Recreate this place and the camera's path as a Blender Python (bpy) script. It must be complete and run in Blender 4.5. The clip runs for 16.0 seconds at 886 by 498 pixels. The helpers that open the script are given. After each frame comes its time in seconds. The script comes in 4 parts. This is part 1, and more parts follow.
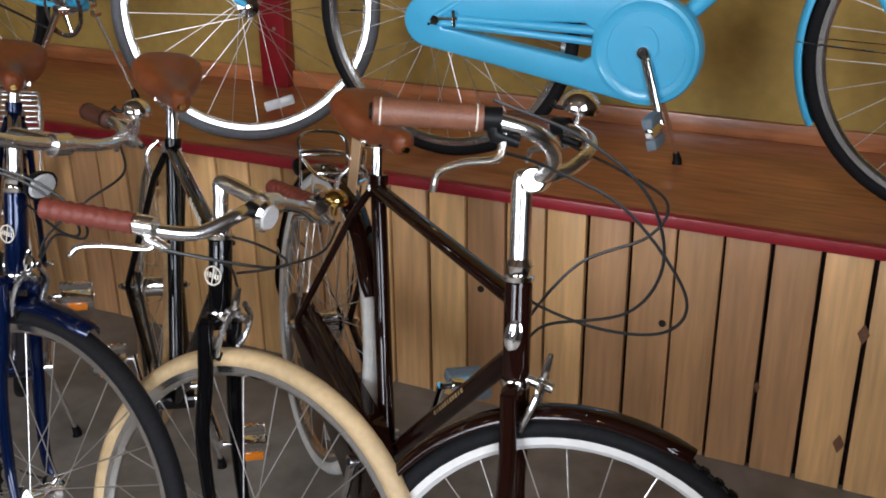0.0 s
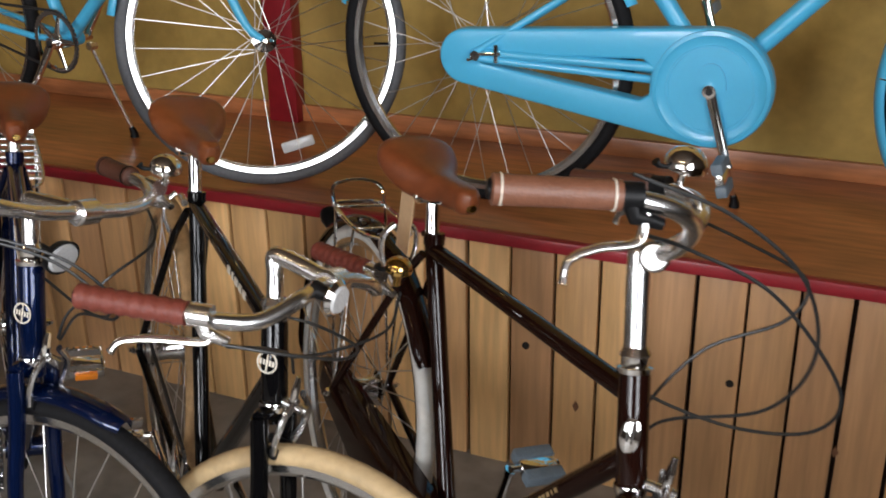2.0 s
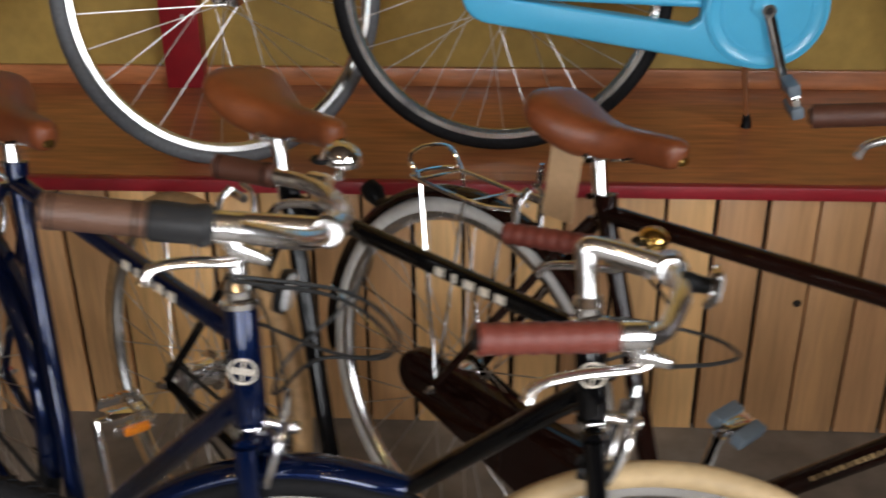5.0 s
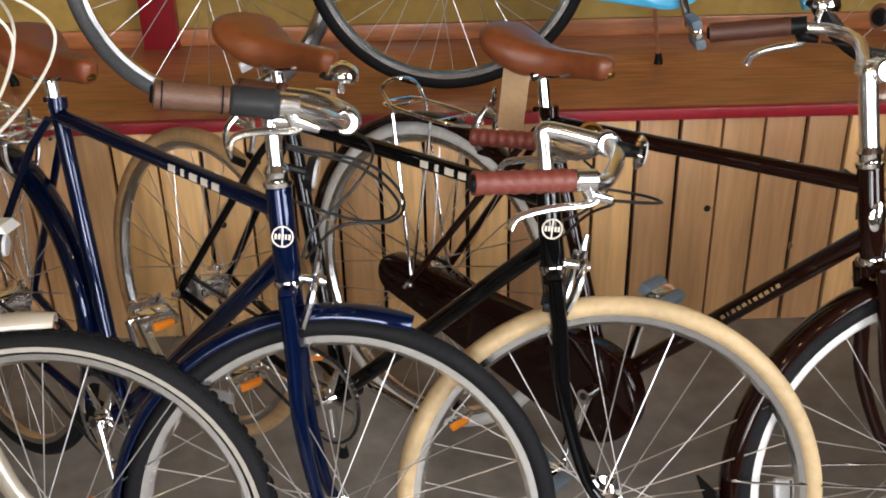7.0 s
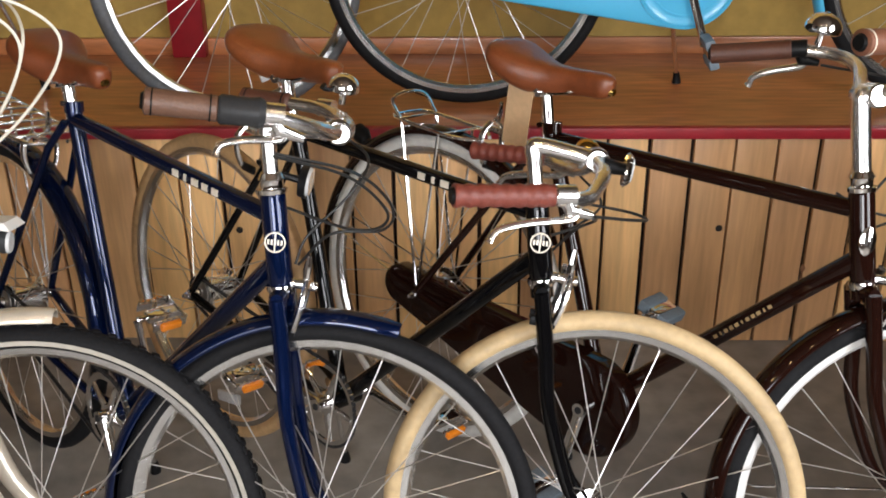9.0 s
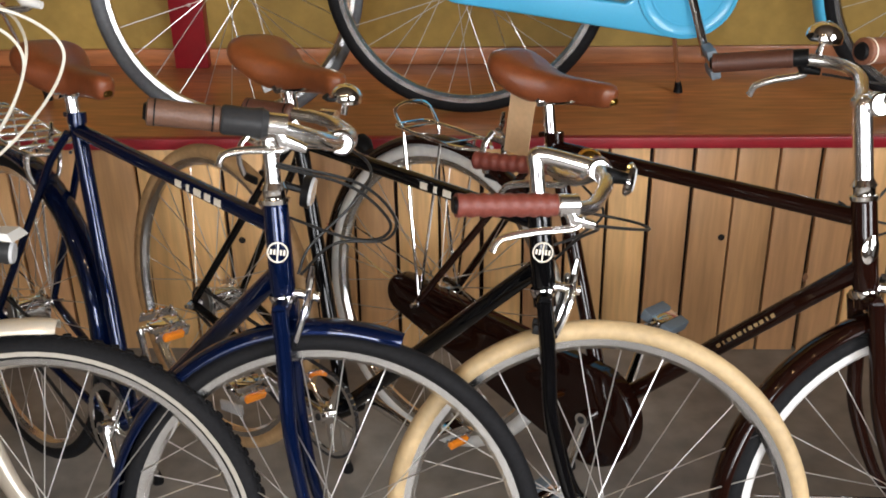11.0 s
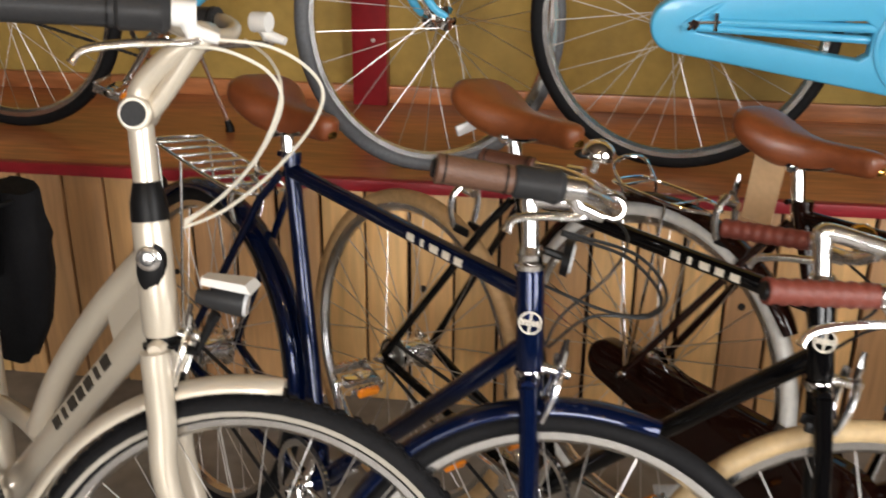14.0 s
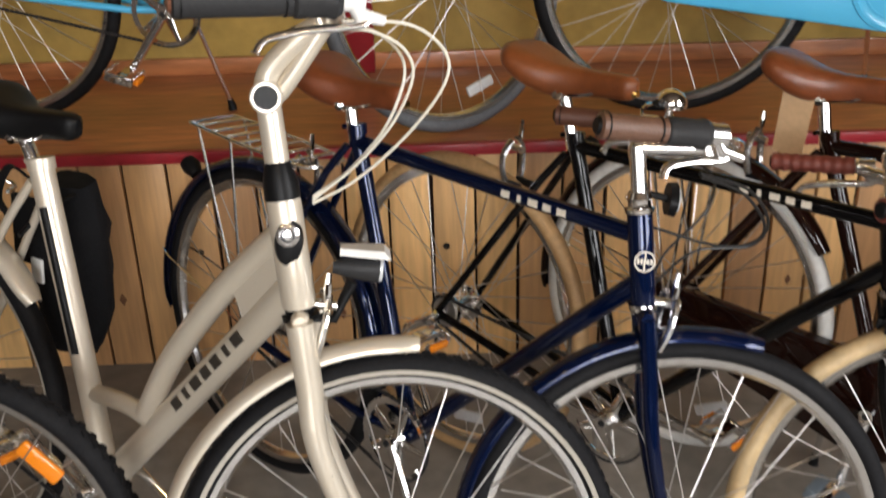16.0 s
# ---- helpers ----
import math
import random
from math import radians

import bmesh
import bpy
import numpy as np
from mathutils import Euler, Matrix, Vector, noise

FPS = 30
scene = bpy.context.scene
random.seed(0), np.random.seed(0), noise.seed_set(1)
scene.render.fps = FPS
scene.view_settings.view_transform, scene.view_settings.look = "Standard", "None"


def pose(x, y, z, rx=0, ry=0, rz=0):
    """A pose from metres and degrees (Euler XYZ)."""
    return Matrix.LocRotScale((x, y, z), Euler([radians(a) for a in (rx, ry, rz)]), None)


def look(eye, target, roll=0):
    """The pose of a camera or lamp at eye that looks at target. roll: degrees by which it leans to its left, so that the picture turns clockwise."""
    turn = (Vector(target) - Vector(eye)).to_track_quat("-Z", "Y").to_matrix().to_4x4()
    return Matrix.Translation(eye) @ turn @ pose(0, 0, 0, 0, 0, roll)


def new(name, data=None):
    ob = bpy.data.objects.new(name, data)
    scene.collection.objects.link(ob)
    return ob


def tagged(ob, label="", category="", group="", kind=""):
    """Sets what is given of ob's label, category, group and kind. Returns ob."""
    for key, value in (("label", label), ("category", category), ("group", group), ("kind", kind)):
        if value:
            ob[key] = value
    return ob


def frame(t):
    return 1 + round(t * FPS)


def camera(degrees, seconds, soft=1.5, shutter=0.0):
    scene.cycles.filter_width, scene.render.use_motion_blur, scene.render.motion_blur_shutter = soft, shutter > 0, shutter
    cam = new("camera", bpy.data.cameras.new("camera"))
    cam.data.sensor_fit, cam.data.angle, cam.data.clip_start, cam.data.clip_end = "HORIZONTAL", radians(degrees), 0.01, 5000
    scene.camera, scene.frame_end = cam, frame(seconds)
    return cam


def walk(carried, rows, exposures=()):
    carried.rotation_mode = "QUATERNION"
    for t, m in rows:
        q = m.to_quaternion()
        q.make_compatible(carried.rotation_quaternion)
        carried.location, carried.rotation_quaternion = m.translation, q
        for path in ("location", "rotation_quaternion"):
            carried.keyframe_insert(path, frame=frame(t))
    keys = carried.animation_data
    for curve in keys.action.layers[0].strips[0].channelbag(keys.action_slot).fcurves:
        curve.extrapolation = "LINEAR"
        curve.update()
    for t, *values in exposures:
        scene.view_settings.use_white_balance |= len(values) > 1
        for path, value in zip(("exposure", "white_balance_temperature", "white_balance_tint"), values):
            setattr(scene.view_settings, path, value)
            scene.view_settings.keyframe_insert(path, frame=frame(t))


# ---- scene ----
cam = camera(46.2, 16.0, soft=1.8, shutter=0.5)
PATH = [
    (0, (1.102, 0.743, 1.45), (0.287, 2.392, 0.665), -0.8),
    (0.5, (1.063, 0.738, 1.452), (0.275, 2.396, 0.658), -0.6),
    (1, (1.016, 0.737, 1.454), (0.289, 2.429, 0.674), -0.5),
    (1.5, (0.948, 0.801, 1.449), (0.184, 2.484, 0.683), -0.9),
    (2, (0.845, 0.876, 1.457), (0.086, 2.562, 0.695), -0.8),
    (2.5, (0.744, 0.918, 1.452), (0.012, 2.593, 0.639), -1.3),
    (3, (0.582, 0.875, 1.453), (0.006, 2.61, 0.641), -1.4),
    (3.5, (0.398, 0.803, 1.457), (0.019, 2.583, 0.627), -2.2),
    (4, (0.22, 0.849, 1.449), (0.014, 2.636, 0.575), 0.4),
    (4.5, (0.124, 0.908, 1.436), (-0.064, 2.701, 0.57), -1.7),
    (5, (-0.03, 0.912, 1.431), (-0.144, 2.702, 0.547), -0.6),
    (5.2, (-0.119, 0.874, 1.416), (-0.211, 2.67, 0.541), -2.2),
    (7.3, (-0.118, 0.507, 1.457), (-0.077, 2.287, 0.545), -1.0),
    (7.5, (-0.103, 0.503, 1.454), (-0.088, 2.297, 0.57), -0.8),
    (8, (-0.052, 0.49, 1.462), (-0.079, 2.285, 0.582), -0.1),
    (8.5, (-0.029, 0.489, 1.462), (-0.068, 2.282, 0.577), -0.3),
    (9, (-0.031, 0.493, 1.465), (-0.082, 2.285, 0.578), -0.6),
    (11.5, (-0.032, 0.492, 1.465), (-0.087, 2.294, 0.599), -0.8),
    (12, (-0.043, 0.494, 1.463), (-0.098, 2.297, 0.598), -0.4),
    (12.5, (-0.067, 0.504, 1.467), (-0.133, 2.306, 0.603), -0.2),
    (13, (-0.143, 0.5, 1.467), (-0.192, 2.308, 0.614), 0.1),
    (13.5, (-0.228, 0.547, 1.434), (-0.325, 2.365, 0.607), 1.2),
    (14, (-0.292, 0.631, 1.45), (-0.518, 2.445, 0.64), 0.5),
    (14.5, (-0.352, 0.7, 1.463), (-0.597, 2.505, 0.637), -0.6),
    (15, (-0.435, 0.694, 1.464), (-0.61, 2.505, 0.634), -0.9),
    (15.5, (-0.558, 0.612, 1.48), (-0.647, 2.437, 0.668), -2.0),
    (16, (-0.639, 0.514, 1.494), (-0.634, 2.309, 0.61), -1.7),
]
walk(cam, [(t, look(eye, target, roll)) for t, eye, target, roll in PATH],
     exposures=[(0, -0.16, 5780, 10), (1.5, -0.14, 6050, 10), (4, -0.15, 6150, 10), (5.2, -0.22, 6150, 10), (7.3, 0.23, 6180, 10), (12.5, 0.23, 6200, 10), (14, 0.12, 6550, 10), (16, 0.12, 6350, 10)])

# ---- world, windows, lamps ----
world = bpy.data.worlds.new("world")
scene.world = world
world.use_nodes = True
wn = world.node_tree.nodes
sky = wn.new("ShaderNodeTexSky")
sky.sky_type, sky.sun_disc = "NISHITA", False
sky.sun_elevation, sky.sun_rotation = radians(38), radians(160)
wn["Background"].inputs[1].default_value = 0.10
world.node_tree.links.new(sky.outputs[0], wn["Background"].inputs[0])

sun_data = bpy.data.lights.new("sun", "SUN")
sun_data.energy, sun_data.angle, sun_data.color = 0.5, radians(12), (1, 0.95, 0.87)
sun = new("sun", sun_data)
sun.matrix_world = look((2, -6, 5), (0, 0, 0))

FLOOR_Z = 0.0
FALL, FALL_Y = 0.06, 2.5      # the floor falls gently towards the shop front from here on, metres in a metre
DECK_Z = 0.61
FACE_Y = 2.9
WALL_Y = 3.55
ROOM = (-3.4, 2.4, -2.6, 3.2)      # x0, x1, y0, ceiling
WINDOWS = [(-2.9, -1.6), (-1.1, 0.4)]


def window_light(x0, x1, z0, z1, watts):
    data = bpy.data.lights.new("window_light", "AREA")
    data.shape, data.size, data.size_y = "RECTANGLE", x1 - x0, z1 - z0
    data.energy, data.color = watts, (1.0, 0.98, 0.96)
    ob = new("window_light", data)
    ob.matrix_world = pose((x0 + x1) / 2, ROOM[2] - 0.05, (z0 + z1) / 2, 90, 0, 0)


for (x0, x1), watts in zip(WINDOWS, (30, 150)):
    window_light(x0, x1, 0.9, 2.7, watts)
SIDE_WINDOW = (-1.5, 0.9)
side_data = bpy.data.lights.new("window_light", "AREA")
side_data.shape, side_data.size, side_data.size_y = "RECTANGLE", SIDE_WINDOW[1] - SIDE_WINDOW[0], 1.8
side_data.energy, side_data.color = 170, (1.0, 0.98, 0.96)
side_light = new("window_light", side_data)
side_light.matrix_world = pose(ROOM[1] + 0.05, sum(SIDE_WINDOW) / 2, 1.8, 90, 0, 90)


# ---- materials ----
def material(name, colour, rough=0.5, metal=0.0, coat=0.0, grain=0.0, scale=40.0, bump=0.0, spread=0.0, stretch=(1, 1, 1), transmission=0.0, stain=0.0, spec=0.5):
    """Principled material: fine grain, slow stains, fine relief, and a change of tone from object to object."""
    mat = bpy.data.materials.new(name)
    mat.use_nodes = True
    nt = mat.node_tree
    n, link = nt.nodes, nt.links.new
    p = n["Principled BSDF"]
    p.inputs["Base Color"].default_value = (*colour, 1)
    p.inputs["Roughness"].default_value = rough
    p.inputs["Metallic"].default_value = metal
    p.inputs["Coat Weight"].default_value = coat
    p.inputs["Specular IOR Level"].default_value = spec
    p.inputs["Coat Roughness"].default_value = 0.03
    p.inputs["Transmission Weight"].default_value = transmission
    if not (grain or bump or spread or stain):
        return mat
    tc, mp = n.new("ShaderNodeTexCoord"), n.new("ShaderNodeMapping")
    mp.inputs["Scale"].default_value = stretch
    link(tc.outputs["Object"], mp.inputs["Vector"])
    info = n.new("ShaderNodeObjectInfo")
    shift = n.new("ShaderNodeVectorMath")
    shift.operation = "MULTIPLY_ADD"
    link(info.outputs["Random"], shift.inputs[0])
    shift.inputs[1].default_value = (37, 53, 71)
    link(mp.outputs[0], shift.inputs[2])
    noise_a = n.new("ShaderNodeTexNoise")
    noise_a.inputs["Scale"].default_value, noise_a.inputs["Detail"].default_value = scale, 6
    noise_b = n.new("ShaderNodeTexNoise")
    noise_b.inputs["Scale"].default_value, noise_b.inputs["Detail"].default_value = scale / 9, 3
    for t in (noise_a, noise_b):
        link(shift.outputs[0], t.inputs["Vector"])
    val = None

    def factor(source, amount, low=0.3, high=0.7):
        mr = n.new("ShaderNodeMapRange")
        mr.inputs["From Min"].default_value, mr.inputs["From Max"].default_value = low, high
        mr.inputs["To Min"].default_value, mr.inputs["To Max"].default_value = 1 - amount, 1 + amount
        link(source, mr.inputs["Value"])
        return mr.outputs[0]

    def times(a, b):
        if a is None:
            return b
        m = n.new("ShaderNodeMath")
        m.operation = "MULTIPLY"
        link(a, m.inputs[0]), link(b, m.inputs[1])
        return m.outputs[0]

    if grain:
        val = times(val, factor(noise_a.outputs["Fac"], grain))
    if stain:
        val = times(val, factor(noise_b.outputs["Fac"], stain))
    if spread:
        val = times(val, factor(info.outputs["Random"], spread, 0, 1))
    if val is not None:
        hsv = n.new("ShaderNodeHueSaturation")
        hsv.inputs["Color"].default_value = (*colour, 1)
        link(val, hsv.inputs["Value"])
        if spread:
            hue = n.new("ShaderNodeMapRange")
            hue.inputs["To Min"].default_value, hue.inputs["To Max"].default_value = 0.5 - spread * 0.035, 0.5 + spread * 0.03
            link(info.outputs["Random"], hue.inputs["Value"])
            link(hue.outputs[0], hsv.inputs["Hue"])
        link(hsv.outputs[0], p.inputs["Base Color"])
        rr = n.new("ShaderNodeMapRange")
        rr.inputs["To Min"].default_value, rr.inputs["To Max"].default_value = rough * 0.8, min(1, rough * 1.25)
        link(noise_b.outputs["Fac"], rr.inputs["Value"])
        link(rr.outputs[0], p.inputs["Roughness"])
    if bump:
        b = n.new("ShaderNodeBump")
        b.inputs["Strength"].default_value, b.inputs["Distance"].default_value = bump, 0.002
        link(noise_a.outputs["Fac"], b.inputs["Height"])
        link(b.outputs[0], p.inputs["Normal"])
    return mat


M = {
    "brown": material("brown_paint", (0.011, 0.0032, 0.0020), 0.12, coat=0.6, spec=0.05),
    "black": material("black_paint", (0.002, 0.002, 0.0024), 0.12, coat=0.6, spec=0.05),
    "navy": material("navy_paint", (0.0010, 0.0065, 0.036), 0.2, coat=0.65, metal=0.5, spec=0.10),
    "pearl": material("pearl_paint", (0.62, 0.555, 0.45), 0.30, coat=0.7, metal=0.35, grain=0.04, scale=500),
    "sky": material("sky_blue_paint", (0.075, 0.42, 0.68), 0.35, coat=0.35, grain=0.03, scale=300),
    "chrome": material("chrome", (0.90, 0.89, 0.88), 0.07, metal=1.0, grain=0.03, scale=60, stain=0.04),
    "alloy": material("brushed_alloy", (0.88, 0.87, 0.86), 0.23, metal=1.0, grain=0.06, scale=200, stain=0.05),
    "steel": material("spoke_steel", (0.60, 0.58, 0.55), 0.38, metal=1.0),
    "rim": material("polished_rim", (0.74, 0.73, 0.71), 0.20, metal=1.0, grain=0.04, scale=80),
    "rim_white": material("grey_white_rim", (0.70, 0.69, 0.67), 0.4, metal=0.2, grain=0.05, scale=60),
    "rubber": material("black_rubber", (0.008, 0.008, 0.009), 0.7, grain=0.25, scale=150, bump=0.3, spec=0.15),
    "rubber_grey": material("grey_rubber", (0.10, 0.105, 0.115), 0.6, grain=0.15, scale=120, bump=0.2),
    "rubber_cream": material("cream_rubber", (0.47, 0.34, 0.18), 0.55, grain=0.10, scale=70, bump=0.2, stain=0.12),
    "rubber_tan": material("tan_rubber", (0.42, 0.26, 0.12), 0.6, grain=0.15, scale=70, bump=0.2, stain=0.15),
    "rubber_white": material("white_rubber", (0.62, 0.61, 0.58), 0.55, grain=0.08, scale=70, stain=0.12),
    "reflective": material("reflective_stripe", (0.36, 0.33, 0.28), 0.4, grain=0.08, scale=90),
    "leather": material("tan_leather", (0.175, 0.048, 0.0135), 0.38, grain=0.12, scale=350, bump=0.35, stain=0.15, spread=0.12, coat=0.15),
    "grip_brown": material("stitched_leather", (0.165, 0.066, 0.036), 0.45, grain=0.12, scale=300, bump=0.4, stain=0.1),
    "grip_umber": material("umber_leather", (0.105, 0.052, 0.032), 0.45, grain=0.12, scale=300, bump=0.4, stain=0.1),
    "grip_dark": material("dark_leather", (0.075, 0.026, 0.014), 0.5, grain=0.15, scale=300, bump=0.4),
    "grip_red": material("red_brown_leather", (0.15, 0.032, 0.020), 0.5, grain=0.15, scale=300, bump=0.4),
    "plastic": material("black_plastic", (0.006, 0.006, 0.0065), 0.4, grain=0.1, scale=200, spec=0.15),
    "plastic_grey": material("grey_plastic", (0.026, 0.026, 0.027), 0.42, grain=0.1, scale=200, spec=0.15),
    "plastic_white": material("white_plastic", (0.72, 0.71, 0.68), 0.4),
    "pedal_grey": material("blue_grey_rubber", (0.16, 0.20, 0.24), 0.55, grain=0.1, scale=200),
    "amber": material("amber_lens", (0.75, 0.22, 0.01), 0.2, coat=0.6),
    "lens": material("clear_reflector", (0.50, 0.50, 0.50), 0.15, coat=0.8, grain=0.15, scale=400, bump=0.5),
    "brass": material("brass", (0.70, 0.46, 0.14), 0.12, metal=1.0),
    "decal": material("white_decal", (0.66, 0.60, 0.50), 0.4),
    "decal_gold": material("gold_decal", (0.35, 0.24, 0.11), 0.4),
    "decal_dark": material("dark_decal", (0.03, 0.025, 0.02), 0.4),
    "paper": material("kraft_tag", (0.62, 0.42, 0.24), 0.7, grain=0.06, scale=90, stain=0.06),
    "cable": material("black_cable", (0.012, 0.012, 0.012), 0.4),
    "cable_white": material("ivory_cable", (0.68, 0.64, 0.54), 0.4),
    "fabric": material("black_nylon", (0.006, 0.006, 0.007), 0.8, grain=0.3, scale=200, bump=0.5, spec=0.15),
    "pine": material("pine_board", (0.60, 0.350, 0.150), 0.42, grain=0.15, scale=11, bump=0.10, spread=0.26, stretch=(7, 7, 0.5), stain=0.20, coat=0.12),
    "knot": material("pine_knot", (0.16, 0.07, 0.03), 0.6, grain=0.3, scale=80),
    "knot_hole": material("knot_hole", (0.012, 0.008, 0.006), 0.9),
    "red": material("red_paint", (0.26, 0.010, 0.018), 0.4, coat=0.2, grain=0.12, scale=25, stain=0.12),
    "deck": material("varnished_deck", (0.41, 0.152, 0.056), 0.33, coat=0.25, grain=0.30, scale=11, bump=0.06, stretch=(0.7, 5, 5), stain=0.28),
    "mustard": material("mustard_plaster", (0.36, 0.235, 0.055), 0.75, grain=0.10, scale=30, bump=0.3, stain=0.14),
    "concrete": material("worn_concrete", (0.205, 0.185, 0.160), 0.50, grain=0.20, scale=16, bump=0.18, stain=0.34),
    "dark_timber": material("dark_timber", (0.012, 0.006, 0.004), 0.6, grain=0.25, scale=14, stretch=(1, 1, 5), spec=0.15),
    "plaster": material("dark_plaster", (0.05, 0.036, 0.027), 0.8, grain=0.06, scale=20, stain=0.08),
    "ceiling": material("ceiling_boards", (0.05, 0.034, 0.022), 0.8, grain=0.1, scale=10),
    "glass": material("window_glass", (1, 1, 1), 0.02, transmission=1.0),
}
bulb_mat = bpy.data.materials.new("warm_bulb")
bulb_mat.use_nodes = True
bp = bulb_mat.node_tree.nodes["Principled BSDF"]
bp.inputs["Emission Color"].default_value = (1.0, 0.62, 0.26, 1)
bp.inputs["Emission Strength"].default_value = 90


# ---- mesh helpers ----
class Geo:
    """Vertices and faces of one part."""

    def __init__(self):
        self.v, self.f = [], []

    def add(self, verts, faces):
        k = len(self.v)
        self.v += [Vector(p) for p in verts]
        self.f += [tuple(i + k for i in face) for face in faces]
        return self

    def box(self, x0, x1, y0, y1, z0, z1, b=0.0):
        bm = bmesh.new()
        bmesh.ops.create_cube(bm, size=1, matrix=Matrix.Translation(((x0 + x1) / 2, (y0 + y1) / 2, (z0 + z1) / 2)) @ Matrix.Diagonal((x1 - x0, y1 - y0, z1 - z0, 1)))
        if b:
            bmesh.ops.bevel(bm, geom=bm.edges[:], offset=b, segments=2, affect="EDGES", profile=0.5)
        return self.take(bm)

    def take(self, bm):
        bm.verts.index_update()
        self.add([v.co.copy() for v in bm.verts], [[v.index for v in f.verts] for f in bm.faces])
        bm.free()
        return self

    def tube(self, pts, r, seg=12, closed=False, flat=1.0, cap=True):
        """A tube along pts; r is one radius or one for each point; flat squeezes it across its second axis."""
        pts = [Vector(p) for p in pts]
        n = len(pts)
        rs = r if isinstance(r, (list, tuple)) else [r] * n
        side = None
        rings = []
        for i, p in enumerate(pts):
            a = pts[i - 1] if (i or closed) else p
            c = pts[(i + 1) % n] if (i < n - 1 or closed) else p
            d = (c - a).normalized()
            if side is None:
                side = d.orthogonal() if abs(d.y) > 0.9 else d.cross(Vector((0, 1, 0))).normalized()
            side = (side - d * side.dot(d)).normalized()
            up = d.cross(side)
            rings.append([p + rs[i] * (math.cos(2 * math.pi * k / seg) * side + flat * math.sin(2 * math.pi * k / seg) * up) for k in range(seg)])
        verts = [v for ring in rings for v in ring]
        faces = []
        for i in range(n if closed else n - 1):
            for k in range(seg):
                a, b = i * seg + k, i * seg + (k + 1) % seg
                c, d = ((i + 1) % n) * seg + (k + 1) % seg, ((i + 1) % n) * seg + k
                faces.append((a, b, c, d))
        if cap and not closed:
            faces += [tuple(reversed(range(seg))), tuple(range((n - 1) * seg, n * seg))]
        return self.add(verts, faces)

    def lathe(self, profile, seg=48, m=None, closed=False):
        """Turns a profile of (radius, along) round the y axis."""
        m = m or Matrix()
        k = len(profile)
        verts, faces = [], []
        for i in range(seg):
            a = 2 * math.pi * i / seg
            verts += [m @ Vector((r * math.cos(a), y, r * math.sin(a))) for r, y in profile]
        for i in range(seg):
            j = (i + 1) % seg
            for q in range(k if closed else k - 1):
                w = (q + 1) % k
                faces.append((i * k + q, i * k + w, j * k + w, j * k + q))
        return self.add(verts, faces)

    def prism(self, outline, y0, y1, m=None):
        """A flat shape in (x, z), thick from y0 to y1."""
        m = m or Matrix()
        n = len(outline)
        verts = [m @ Vector((x, y0, z)) for x, z in outline] + [m @ Vector((x, y1, z)) for x, z in outline]
        faces = [tuple(range(n)), tuple(reversed(range(n, 2 * n)))]
        faces += [(i, n + i, n + (i + 1) % n, (i + 1) % n) for i in range(n)]
        return self.add(verts, faces)

    def move(self, m):
        self.v = [m @ v for v in self.v]
        return self

    def mesh(self, name, mat, angle=40):
        me = bpy.data.meshes.new(name)
        me.from_pydata([tuple(v) for v in self.v], [], self.f)
        me.materials.append(mat)
        bm = bmesh.new()
        bm.from_mesh(me)
        bmesh.ops.recalc_face_normals(bm, faces=bm.faces)
        bm.to_mesh(me)
        bm.free()
        me.polygons.foreach_set("use_smooth", [True] * len(me.polygons))
        me.set_sharp_from_angle(angle=radians(angle))
        return me


def part(name, geo, mat, parent, label=""):
    ob = new(name, geo.mesh(name, mat))
    ob.parent = parent
    return tagged(ob, label)


def thing(name, label, category, m=None, group=""):
    ob = new(name)
    ob.empty_display_size = 0.1
    ob.matrix_world = m or Matrix()
    return tagged(ob, label, category, group)


def structure(name, geo, mat, label=""):
    return tagged(new(name, geo.mesh(name, mat)), label, kind="structure")


def smooth_path(pts, n=8):
    """A curve through the points (Catmull-Rom)."""
    p = [Vector(q) for q in pts]
    p = [2 * p[0] - p[1]] + p + [2 * p[-1] - p[-2]]
    out = []
    for i in range(1, len(p) - 2):
        for k in range(n):
            t = k / n
            out.append(0.5 * (2 * p[i] + (p[i + 1] - p[i - 1]) * t + (2 * p[i - 1] - 5 * p[i] + 4 * p[i + 1] - p[i + 2]) * t * t + (3 * p[i] - p[i - 1] - 3 * p[i + 1] + p[i + 2]) * t ** 3))
    return out + [p[-2]]


